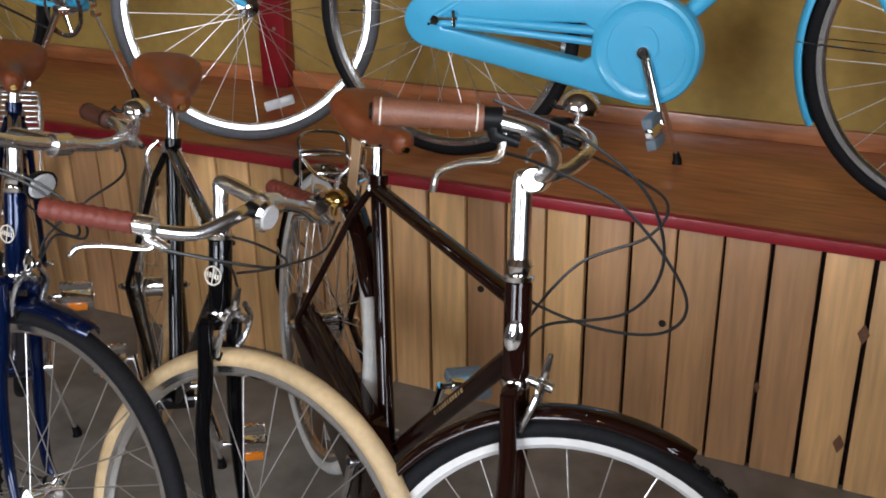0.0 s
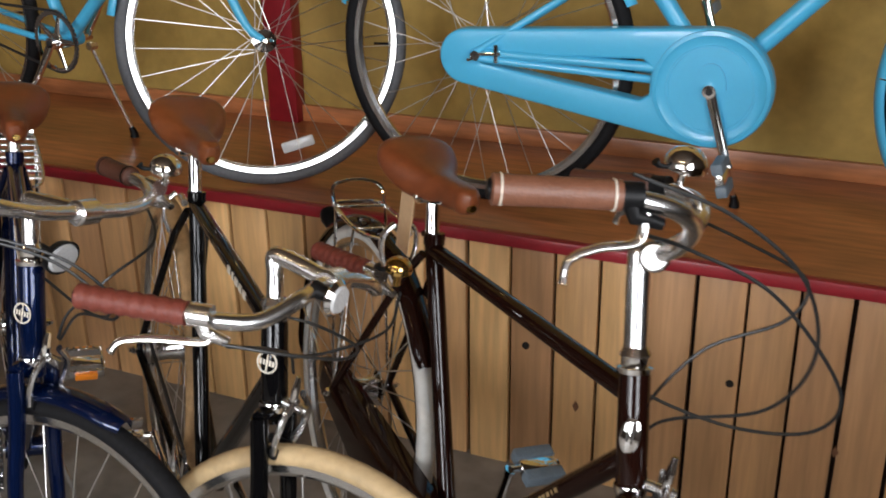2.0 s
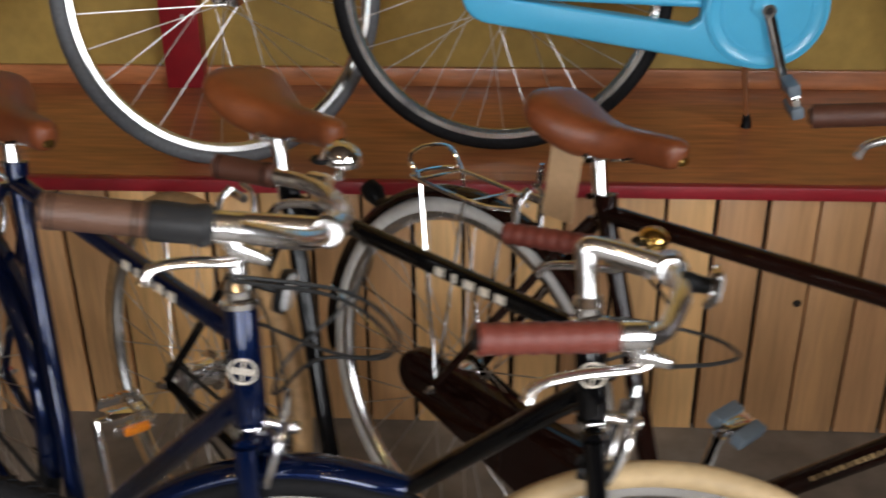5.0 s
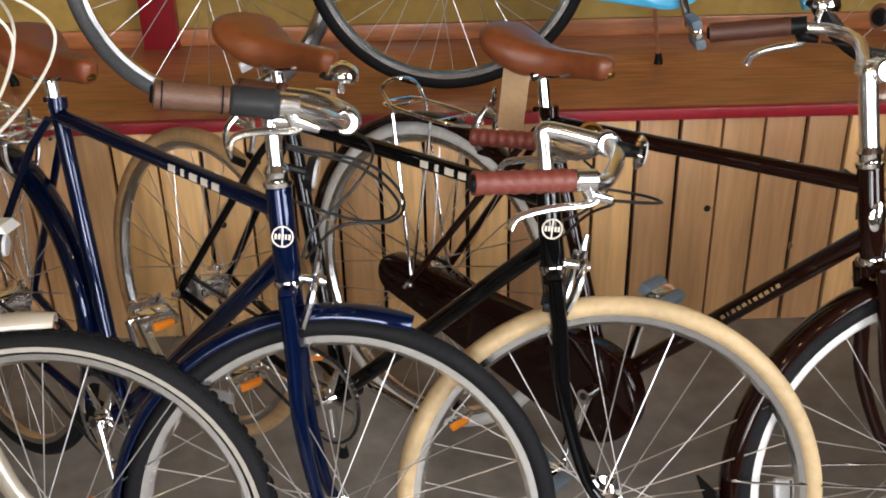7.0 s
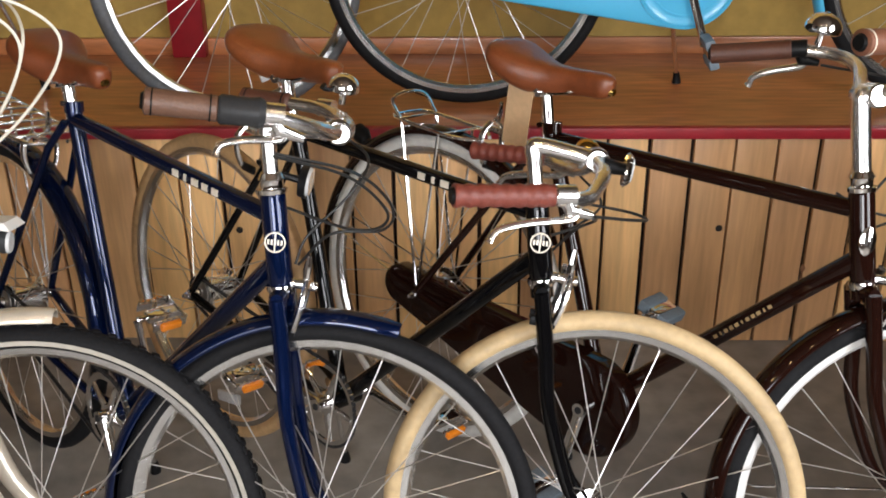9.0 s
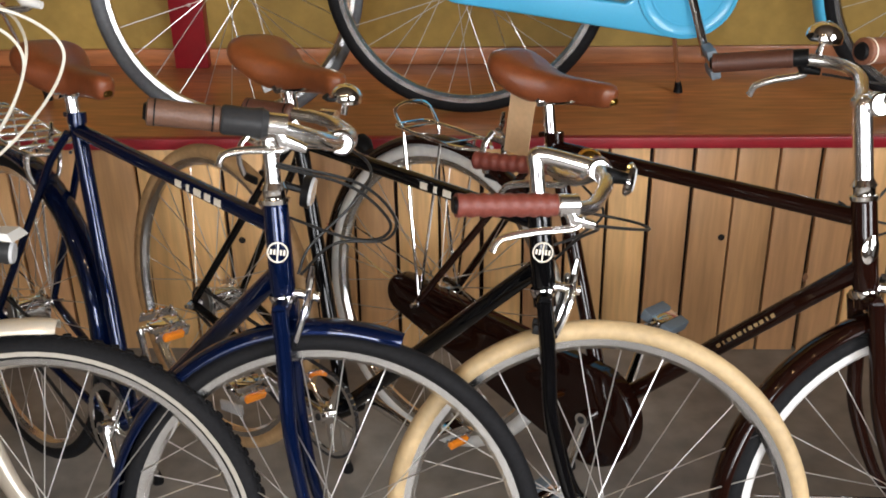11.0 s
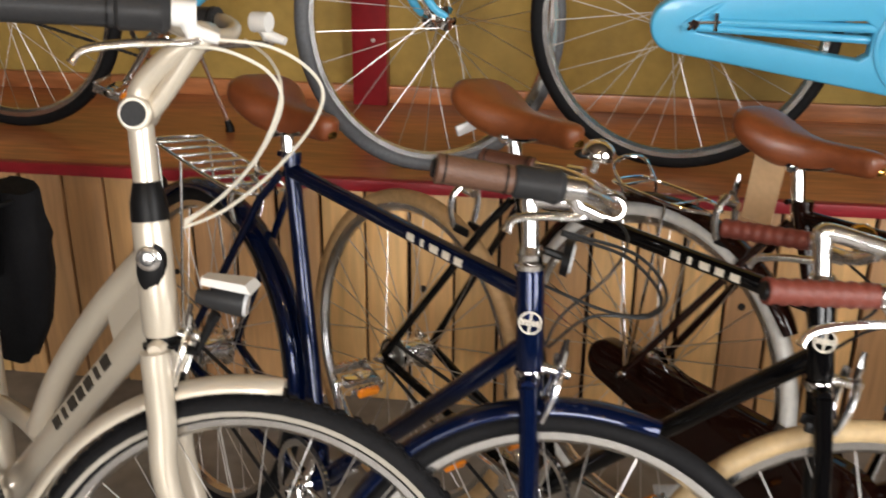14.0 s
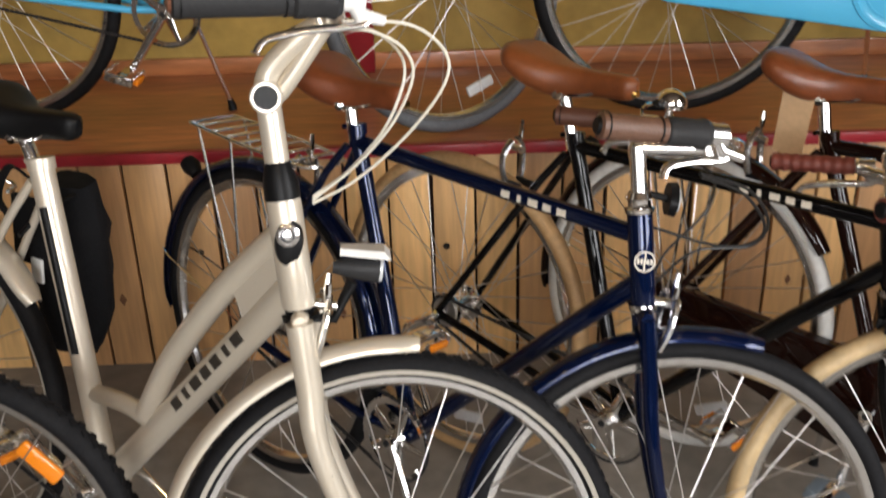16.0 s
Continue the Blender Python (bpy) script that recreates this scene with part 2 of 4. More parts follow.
# ---- bicycle ----
def wheel(name, parent, centre, turn, r, tyre_mat, rim_mat, hub_r=0.016, width=0.018, band=None, spokes=32, reflector=None, tread=False, seed=1, refl_mat=None):
    """A spoked wheel in the local x-z plane: the rim with its tyre, hub, spokes and reflector."""
    m = Matrix.Translation(centre) @ turn
    rt = r - width
    rr = rt - width * 0.55
    rim = part(name, Geo().lathe([(rr + 0.006, -0.013), (rr + 0.008, 0.013), (rr - 0.012, 0.0115), (rr - 0.019, 0.004), (rr - 0.019, -0.004), (rr - 0.012, -0.0115)], 72, m, True), rim_mat, parent)
    prof = []
    for k in range(14):
        a = 2 * math.pi * k / 14
        prof.append((rt + width * math.cos(a) * (1.0 if math.cos(a) > 0 else 0.85), width * 1.02 * math.sin(a)))
    part("tyre", Geo().lathe(prof, 80, m, True), tyre_mat, rim)
    if tread:
        g = Geo()
        for i in range(90):
            for s in (-1, 1):
                a = 2 * math.pi * (i + 0.25 * s) / 90
                q = m @ Matrix.Rotation(-a, 4, "Y") @ Matrix.Translation((rt + width * 0.93, s * 0.006, 0)) @ Matrix.Rotation(0.5 * s, 4, "X")
                g.add([q @ Vector((x, y, z)) for x in (0, 0.003) for y in (-0.005, 0.005) for z in (-0.006, 0.006)], [(0, 1, 3, 2), (4, 6, 7, 5), (0, 4, 5, 1), (2, 3, 7, 6), (0, 2, 6, 4), (1, 5, 7, 3)])
        tagged(part("tread", g, tyre_mat, rim), kind="stuff")
    if band:
        for s in (-1, 1):
            part("sidewall_stripe", Geo().lathe([(rt - width * 0.34, s * width * 0.985), (rt - width * 0.02, s * width * 1.045), (rt + width * 0.02, s * width * 1.06), (rt - width * 0.36, s * width * 1.0)], 72, m, True), band, rim)
    hw = 0.034
    part("hub", Geo().lathe([(0.004, -0.062), (0.009, -0.06), (0.009, -0.045), (hub_r * 0.9, -0.042), (hub_r + 0.012, -hw - 0.002), (hub_r + 0.012, -hw + 0.002), (hub_r, -hw + 0.006), (hub_r * 0.92, 0), (hub_r, hw - 0.006), (hub_r + 0.012, hw - 0.002), (hub_r + 0.012, hw + 0.002), (hub_r * 0.9, 0.042), (0.009, 0.045), (0.009, 0.06), (0.004, 0.062)], 20, m), M["chrome"], rim)
    one = None
    hr = hub_r + 0.009
    for i in range(spokes):
        a = 2 * math.pi * (i + 0.5 * seed) / spokes
        s = 1 if i % 2 else -1
        lead = 0.95 if (i // 2) % 2 else -0.95
        p0 = Vector((hr * math.cos(a + lead), s * hw, hr * math.sin(a + lead)))
        p1 = Vector(((rr - 0.017) * math.cos(a), s * 0.002, (rr - 0.017) * math.sin(a)))
        if one is None:
            one = (p1 - p0).length
            mesh = Geo().tube([(0, 0, 0), (0, 0, one)], 0.00115, 5).mesh("spoke", M["steel"])
        ob = new("spoke", mesh)
        ob.parent = rim
        d = p1 - p0
        ob.matrix_local = m @ Matrix.Translation(p0) @ d.to_track_quat("Z", "Y").to_matrix().to_4x4()
    if reflector is not None:
        q = m @ Matrix.Rotation(-reflector, 4, "Y") @ Matrix.Translation((rr - 0.062, 0, 0))
        part("wheel_reflector", Geo().box(-0.014, 0.014, -0.006, 0.006, -0.042, 0.042, 0.005).move(q), refl_mat or M["lens"], rim, "amber wheel reflector" if refl_mat else "clear plastic wheel reflector")
    part("valve", Geo().tube([m @ Vector((rr - 0.015, 0, 0.001)), m @ Vector((rr - 0.055, 0, 0.001))], 0.003, 6), M["rubber"], rim)
    return rim


def fender(name, parent, centre, turn, r, a0, a1, mat, width=0.024, stays=(), flap=None):
    """A curved mudguard from angle a0 to a1 (degrees, 0 ahead, 90 up)."""
    m = Matrix.Translation(centre) @ turn
    n = 40
    cross = [(-1.0, -0.010), (-0.92, -0.003), (-0.6, 0.004), (0, 0.0075), (0.6, 0.004), (0.92, -0.003), (1.0, -0.010)]
    inner = [(u * 0.97, h - 0.0025) for u, h in reversed(cross)]
    ring = cross + inner
    verts, faces, k = [], [], len(ring)
    for i in range(n + 1):
        a = radians(a0 + (a1 - a0) * i / n)
        taper = 1.0 if 1 < i < n - 1 else (0.9 if 0 < i < n else 0.6)
        for u, h in ring:
            verts.append(m @ Vector(((r + h) * math.cos(a), u * width * taper, (r + h) * math.sin(a))))
    for i in range(n):
        for q in range(k):
            faces.append((i * k + q, i * k + (q + 1) % k, (i + 1) * k + (q + 1) % k, (i + 1) * k + q))
    faces += [tuple(range(k)), tuple(range(n * k, n * k + k))]
    f = part(name, Geo().add(verts, faces), mat, parent)
    for a in stays:
        c, s = math.cos(radians(a)), math.sin(radians(a))
        for side in (-1, 1):
            part("fender_stay", Geo().tube([m @ Vector((0.012 * c, side * 0.058, 0.012 * s)), m @ Vector((r * 0.9 * c, side * 0.035, r * 0.9 * s)), m @ Vector((r * c, side * width * 0.98, r * s))], 0.0022, 6), M["chrome"], f)
    if flap is not None:
        a = radians(flap)
        q = m @ Matrix.Rotation(-a, 4, "Y") @ Matrix.Translation((r, 0, 0))
        part("mud_flap", Geo().add([q @ Vector((x, y * w, z)) for z, w, x in ((0.03, 0.022, 0.006), (-0.02, 0.030, 0.008), (-0.085, 0.036, 0.018)) for x_, y in ((0, -1), (0, 1)) for x in (x, x + 0.004)],
             [(0, 1, 3, 2), (0, 4, 5, 1), (2, 3, 7, 6), (0, 2, 6, 4), (1, 5, 7, 3), (4, 8, 9, 5), (6, 7, 11, 10), (4, 6, 10, 8), (5, 9, 11, 7), (8, 10, 11, 9)]), M["rubber"], f, "black rubber mud flap")
    return f


def saddle(parent, s0, s1, z, mat, post_to, wide=0.078):
    """A leather saddle from its rear s0 to its nose s1 with clamp; post_to: lower end of the seat post."""
    length = s1 - s0
    n, k = 30, 24
    verts, faces = [], []
    for i in range(n + 1):
        t = i / n
        rear = math.sqrt(max(0.0, 1 - (1 - min(1.0, t / 0.16)) ** 2))
        tip_ = math.sqrt(max(0.0, 1 - max(0.0, (t - 0.90) / 0.10) ** 2))
        body = 1 / (1 + math.exp((t - 0.40) * 11))
        w = max(0.006, (0.021 + (wide - 0.019) * body) * (0.25 + 0.75 * rear) * (0.30 + 0.70 * tip_))
        drop = (0.048 + 0.022 * math.exp(-((t - 0.30) / 0.30) ** 2)) * (0.55 + 0.45 * rear) * (0.45 + 0.55 * tip_)
        crown = z + 0.014 * math.exp(-(t / 0.30) ** 2) * (0.4 + 0.6 * rear) - 0.010 * math.sin(math.pi * min(1, t)) ** 2 - 0.004 * t - 0.008 * (1 - tip_)
        x = s0 + length * t
        for j in range(k):
            a = 2 * math.pi * j / k
            c, s = math.cos(a), math.sin(a)
            y = w * (abs(c) ** 0.62) * (1 if c > 0 else -1)
            zz = crown - drop * 0.5 + drop * 0.5 * (abs(s) ** 0.75) * (1 if s > 0 else -1)
            if s < 0:
                y *= 1.0 - 0.10 * abs(s)
            verts.append((x, y, zz))
    for i in range(n):
        for j in range(k):
            faces.append((i * k + j, i * k + (j + 1) % k, (i + 1) * k + (j + 1) % k, (i + 1) * k + j))
    faces += [tuple(range(k)), tuple(range(n * k, n * k + k))]
    sad = part("saddle", Geo().add(verts, faces), mat, parent)
    part("nose_rivet", Geo().tube([(s1 - 0.006, 0, z - 0.034), (s1 + 0.003, 0, z - 0.034)], [0.010, 0.006], 12), M["brass"] if mat is M["leather"] else M["plastic"], sad)
    mid = s0 + length * 0.46
    for side in (-1, 1):
        part("saddle_rail", Geo().tube(smooth_path([(s0 + 0.05, side * 0.04, z - 0.035), (mid - 0.03, side * 0.022, z - 0.062), (mid + 0.04, side * 0.02, z - 0.062), (s1 - 0.04, side * 0.012, z - 0.03)], 4), 0.0035, 6), M["chrome"], sad)
    top = Vector((mid, 0, z - 0.066))
    part("saddle_clamp", Geo().tube([top + Vector((0, -0.03, 0.002)), top + Vector((0, 0.03, 0.002))], 0.014, 12).box(top.x - 0.022, top.x + 0.022, -0.024, 0.024, top.z - 0.004, top.z + 0.012, 0.003).tube([top + Vector((0, -0.036, 0.002)), top + Vector((0, 0.036, 0.002))], 0.006, 6), M["chrome"], sad)
    part("seat_post", Geo().tube([post_to, top + Vector((0, 0, -0.004))], 0.0132, 16), M["chrome"], parent)
    return sad


def pedal(parent, at, style, tip=0.0):
    """A pedal whose axle runs along local y from at."""
    x, y, z = at
    s = 1 if y > 0 else -1
    q = Matrix.Translation(at) @ Matrix.Rotation(tip, 4, "Y")
    body = part("pedal", Geo().tube([(0, 0, 0), (0, s * 0.096, 0)], 0.007, 10).box(-0.012, 0.012, min(s * 0.02, s * 0.09), max(s * 0.02, s * 0.09), -0.009, 0.009, 0.003).move(q), M["chrome"], parent)
    y0, y1 = min(s * 0.018, s * 0.094), max(s * 0.018, s * 0.094)
    if style == "block":
        for e in (-1, 1):
            part("pedal_block", Geo().box(min(e * 0.012, e * 0.036), max(e * 0.012, e * 0.036), y0, y1, -0.012, 0.012, 0.004).move(q), M["pedal_grey"], body, "grey ribbed rubber block")
    else:
        for e in (-1, 1):
            g = Geo()
            g.box(e * 0.034 - 0.002, e * 0.034 + 0.002, y0, y1, -0.011, 0.011, 0.001)
            for k in range(6):
                g.box(e * 0.034 - 0.003, e * 0.034 + 0.003, y0 + 0.002 + k * 0.0135, y0 + 0.008 + k * 0.0135, 0.009, 0.015, 0.001)
            part("pedal_cage", g.move(q), M["chrome"], body)
            part("pedal_reflector", Geo().box(e * 0.040 - 0.004, e * 0.040 + 0.004, y0 + 0.015, y1 - 0.015, -0.008, 0.008, 0.002).move(q), M["amber"], body, "amber pedal reflector")
        part("cage_end", Geo().box(-0.034, 0.034, s * 0.092 - 0.002, s * 0.092 + 0.002, -0.011, 0.011, 0.001).move(q), M["chrome"], body)
    return body


def bell(parent, at, up, r, mat, lever=0.0):
    q = Matrix.Translation(at) @ Vector(up).to_track_quat("Y", "Z").to_matrix().to_4x4()
    b = part("bell", Geo().lathe([(0.0005, r * 0.86)] + [(r * math.sin(a), r * 0.86 * math.cos(a)) for a in (0.25, 0.5, 0.75, 1.0, 1.25, 1.5)] + [(r * 0.99, -0.004), (r * 0.9, -0.006), (r * 0.3, -0.004), (0.006, -0.012), (0.006, -0.03), (0.0005, -0.03)], 28, q), mat, parent)
    part("bell_thumb_lever", Geo().tube([q @ Vector((r * 0.7, -0.004, 0)), q @ Vector((r * 1.35, -0.002, 0.004)), q @ Vector((r * 1.55, 0.004, 0.006))], [0.003, 0.004, 0.007], 8), M["plastic"], b)
    part("bell_screw", Geo().lathe([(0.0005, r * 0.9), (0.004, r * 0.89), (0.005, r * 0.84)], 10, q), M["chrome"], b)
    return b


def brake(parent, at, turn, mat):
    """A side-pull caliper hanging in front of the fork crown."""
    m = Matrix.Translation(at) @ turn
    c = part("brake_caliper", Geo().tube([m @ Vector(p) for p in smooth_path([(0.02, 0.014, 0.035), (0.022, 0.034, 0.012), (0.02, 0.036, -0.02), (0.016, 0.026, -0.05)], 4)], 0.0075, 8, flat=0.7)
             .tube([m @ Vector(p) for p in smooth_path([(0.028, -0.012, 0.035), (0.028, -0.034, 0.014), (0.024, -0.036, -0.02), (0.018, -0.026, -0.05)], 4)], 0.0075, 8, flat=0.7)
             .tube([m @ Vector((0, 0, 0.018)), m @ Vector((0.042, 0, 0.018))], 0.008, 10), mat, parent)
    part("cable_adjuster", Geo().tube([m @ Vector((0.026, -0.018, 0.03)), m @ Vector((0.026, -0.02, 0.05)), m @ Vector((0.026, -0.02, 0.072))], [0.005, 0.0065, 0.004], 8), M["chrome"], c)
    for s in (-1, 1):
        part("brake_pad", Geo().box(-0.02, 0.022, s * 0.019 - 0.004, s * 0.019 + 0.004, -0.062, -0.046, 0.002).move(m), M["plastic"], c)
    return c


def lever(parent, clamp, back, out, mat, body_mat, length=0.095, drop=1.0):
    """A brake lever: clamp on the bar, blade running back along the grip, set off to out."""
    clamp, back, out = Vector(clamp), Vector(back).normalized(), Vector(out).normalized()
    b = part("brake_lever", Geo().tube(smooth_path([clamp + out * 0.018 - back * 0.012, clamp + out * 0.034 * drop + back * 0.005, clamp + out * 0.040 * drop + back * (length * 0.5), clamp + out * 0.050 * drop + back * (length * 0.85), clamp + out * 0.068 * drop + back * length], 5), [0.0075] * 6 + [0.0065] * 9 + [0.006] * 5 + [0.0075], 10, flat=0.75), mat, parent)
    part("lever_body", Geo().tube([clamp - back * 0.014, clamp + back * 0.014], 0.0155, 16).tube([clamp + out * 0.008, clamp + out * 0.022, clamp + out * 0.03 - back * 0.028], [0.011, 0.010, 0.0065], 10), body_mat, b)
    return b


def caption(parent, name, a, b, size, mat, count, side, rad):
    """A worn maker's mark as a row of plain bars along a tube from a to b, on its flank."""
    a, b = Vector(a), Vector(b)
    d = (b - a).normalized()
    n = Vector((0, side, 0))
    up = n.cross(d) * (1 if n.cross(d).z > 0 else -1)
    step = (b - a).length / count
    for k in range(count):
        p = a + d * step * (k + 0.5)
        wide = (0.30, 0.13, 0.33, 0.28)[k % 4]
        verts = [p + d * u * wide * step + up * h * size * 1.1 + n * (rad + 0.0006) for u, h in ((-1, -0.5), (1, -0.5), (1, 0.5), (-1, 0.5))]
        part(name, Geo().add(verts + [v - n * 0.004 for v in verts], [(0, 1, 2, 3), (7, 6, 5, 4)] + [(q, 4 + q, 4 + (q + 1) % 4, (q + 1) % 4) for q in range(4)]), mat, parent)


def rack(parent, s0, s1, z, mat, feet, bars=6, wide=0.055, loop=True, bar=0.007):
    """A rear carrier of thin rod: two rails, cross bars, an end loop and stays down to the axle."""
    rails = part("carrier_rack", Geo().tube(smooth_path([(s1, -0.02, z), (s1 - 0.05, -wide, z), (s0 + 0.03, -wide, z), (s0, -wide * 0.7, z), (s0, wide * 0.7, z), (s0 + 0.03, wide, z), (s1 - 0.05, wide, z), (s1, 0.02, z)], 5), 0.0042, 8), mat, parent)
    for k in range(bars):
        x = s0 + 0.03 + (s1 - s0 - 0.09) * k / (bars - 1)
        part("cross_bar", Geo().box(x - bar / 2, x + bar / 2, -wide, wide, z - 0.001, z + 0.004, 0.0015), mat, rails)
    if loop:
        part("end_hoop", Geo().tube(smooth_path([(s0 + 0.03, -wide, z), (s0 + 0.0, -wide, z + 0.03), (s0 - 0.005, -wide * 0.5, z + 0.045), (s0 - 0.005, wide * 0.5, z + 0.045), (s0, wide, z + 0.03), (s0 + 0.03, wide, z)], 4), 0.004, 7), mat, rails)
    for side in (-1, 1):
        for x in (s0 + 0.03, s0 + 0.14):
            part("rack_stay", Geo().tube([(x, side * wide, z), (feet[0], side * 0.062, feet[2])], 0.0035, 7), mat, rails)
    return rails


def bike(name, label, o, heading, c):
    """A whole bicycle. o: the ground under the rear axle; heading: degrees; c: its measures and finishes. Local x ahead, y to its left."""
    top = thing(name, label, "bicycle", pose(o[0], o[1], o[2], 0, 0, heading), c.get("group", ""))
    r = c["r"]
    paint = c["paint"]
    tip = c.get("tip", 0)          # degrees by which it leans to its left on its stand
    if tip:                        # and dips ahead with the floor
        top.matrix_world = pose(o[0], o[1], FALL * min(0.0, o[1] - FALL_Y), -tip, c["nose"], heading)
    ra = Vector((0, 0, r + c.get("lift", 0)))
    bb = Vector((c.get("bb", 0.43), 0, c.get("bbz", 0.29)))
    ht, hb = Vector((*c["head_top"],)), Vector((*c["head_low"],))
    ht, hb = Vector((ht[0], 0, ht[1])), Vector((hb[0], 0, hb[1]))
    axis = (ht - hb).normalized()
    steer = Matrix.Translation(hb) @ Matrix.Rotation(radians(c.get("steer", 0)), 4, axis) @ Matrix.Translation(-hb)
    turn = steer.to_3x3().to_4x4()
    fa0 = Vector((c["front"], 0, r))
    fa = steer @ fa0
    fa.z = r * math.sqrt(max(0.0, 1 - (turn @ Vector((0, 1, 0))).z ** 2))
    sc = Vector((c["seat"][0], 0, c["seat"][1]))
    # frame tubes
    tr = c.get("tube", 0.0145)
    part("head_tube", Geo().tube([hb - axis * 0.004, hb + axis * 0.002, ht - axis * 0.002, ht + axis * 0.004], [tr + 0.004, tr + 0.0055, tr + 0.0055, tr + 0.004], 20), paint, top)
    part("headset", Geo().tube([ht + axis * 0.003, ht + axis * 0.010, ht + axis * 0.012, ht + axis * 0.022, ht + axis * 0.026, ht + axis * 0.036], [0.022, 0.0235, 0.018, 0.018, 0.021, 0.016], 20), c.get("headset", M["chrome"]), top)
    part("lower_headset", Geo().tube([hb - axis * 0.018, hb - axis * 0.010, hb - axis * 0.004], [0.019, 0.023, 0.022], 20), c.get("headset", M["chrome"]), top)
    part("seat_tube", Geo().tube([bb, sc + (sc - bb).normalized() * 0.012], tr + 0.001, 18), paint, top)
    if c.get("step"):
        low = c["step"]
        m0, m1 = hb + axis * 0.118, low[0]
        part("main_tube", Geo().tube(smooth_path([m0, m0.lerp(m1, 0.35) + Vector((-0.012, 0, 0.020)), m0.lerp(m1, 0.72) + Vector((-0.016, 0, 0.018)), m1], 6), 0.0215, 16), paint, top)
        part("frame_strut", Geo().tube(smooth_path([low[0] + Vector((0.02, 0, -0.012)), low[0] + Vector((-0.05, 0, 0.0)), low[1]], 5), 0.017, 14), paint, top)
        part("down_tube", Geo().tube([hb + axis * 0.03, bb], 0.027, 18, flat=0.8), paint, top)
        d0 = hb + axis * 0.03
        part("head_gusset", Geo().prism([(m0.x, m0.z), (m0.lerp(m1, 0.30).x - 0.010, m0.lerp(m1, 0.30).z + 0.01), (d0.lerp(bb, 0.20).x, d0.lerp(bb, 0.20).z), (d0.x, d0.z)], -0.010, 0.010), paint, top)
    else:
        part("top_tube", Geo().tube([sc - Vector((0, 0, c.get("tt_drop", 0.012))), ht - axis * c.get("tt_head", 0.03)], tr, 16), paint, top)
        part("down_tube", Geo().tube([hb + axis * 0.035, bb], tr + 0.002, 16), paint, top)
    if c.get("stays", True):
        for s in (-1, 1):
            part("seat_stay", Geo().tube([sc + Vector((-0.012, s * 0.014, -0.018)), sc + Vector((-0.05, s * 0.03, -0.08)), ra + Vector((0.0, s * 0.064, 0.008))], 0.0082, 10), paint, top)
    for s in (-1, 1):
        part("chain_stay", Geo().tube([bb + Vector((-0.02, s * 0.02, 0)), bb + Vector((-0.10, s * 0.038, 0.005)), ra + Vector((0.008, s * 0.064, 0))], 0.0092, 10), paint, top)
        part("dropout", Geo().prism([(ra.x + 0.02, ra.z - 0.01), (ra.x - 0.012, ra.z - 0.018), (ra.x - 0.016, ra.z + 0.004), (ra.x + 0.004, ra.z + 0.02)], s * 0.064 - 0.003, s * 0.064 + 0.003), paint, top)
        part("axle_nut", Geo().tube([ra + Vector((0, s * 0.066, 0)), ra + Vector((0, s * 0.076, 0)), ra + Vector((0, s * 0.088, 0))], [0.010, 0.0095, 0.004], 6), M["chrome"], top)
    part("bottom_bracket", Geo().tube([bb + Vector((0, -0.036, 0)), bb + Vector((0, 0.036, 0))], 0.021, 18), paint, top)
    part("seat_clamp", Geo().tube([sc + Vector((0, 0, 0.004)), sc + Vector((-0.004, 0, 0.024))], tr + 0.004, 16).tube([sc + Vector((-0.028, -0.012, 0.014)), sc + Vector((-0.028, 0.012, 0.014))], 0.0055, 8), M["chrome"] if c.get("chrome_clamp") else paint, top)
    # wheels
    wheel("rear_wheel", top, ra, Matrix(), r, c["tyre"], c["rim"], c.get("rear_hub", 0.029), c.get("tw", 0.018), c.get("band"), 32, c.get("refl_r"), False, 0.3)
    wheel("front_wheel", top, fa, turn, r, c.get("tyre_f", c["tyre"]), c.get("rim_f", c["rim"]), 0.016, c.get("tw", 0.018), c.get("band"), 28, c.get("refl_f"), c.get("tread", False), 0.7, c.get("refl_mat"))
    # fork
    crown = steer @ (hb - axis * 0.02)
    side = (turn @ Vector((0, 1, 0)))
    ahead = (turn @ Vector((1, 0, 0)))
    fork_paint = c.get("fork", paint)
    part("fork_crown", Geo().tube([crown - side * 0.04, crown - side * 0.03, crown + side * 0.03, crown + side * 0.04], [0.010, 0.0145, 0.0145, 0.010], 14).tube([crown + axis * 0.012, crown - axis * 0.014], 0.019, 14), fork_paint, top)
    for s in (-1, 1):
        p0 = crown + side * s * 0.036
        pts = smooth_path([p0, p0 - axis * 0.10, p0 - axis * 0.20 + side * s * 0.006, (p0 - axis * 0.295) * 0.6 + (fa + side * s * 0.048) * 0.4, fa + side * s * 0.048], 5)
        n = len(pts)
        part("fork_blade", Geo().tube(pts, [c.get("fork_r", 0.0135) * (1 - 0.45 * (i / (n - 1)) ** 2) for i in range(n)], 12), fork_paint, top)
        part("axle_nut", Geo().tube([fa + side * s * 0.05, fa + side * s * 0.060, fa + side * s * 0.075], [0.011, 0.010, 0.004], 6), M["chrome"], top)
    if c.get("fender_f"):
        a0, a1 = c["fender_f"]
        fender("front_fender", top, fa, turn, r + c.get("fender_gap", 0.012), a0, a1, c.get("fender_mat", paint), 0.026, c.get("stay_f", ()), c.get("flap_f"))
    if c.get("fender_r"):
        a0, a1 = c["fender_r"]
        fender("rear_fender", top, ra, Matrix(), r + c.get("fender_gap", 0.012), a0, a1, c.get("fender_mat", paint), 0.026, c.get("stay_r", ()), c.get("flap_r"))
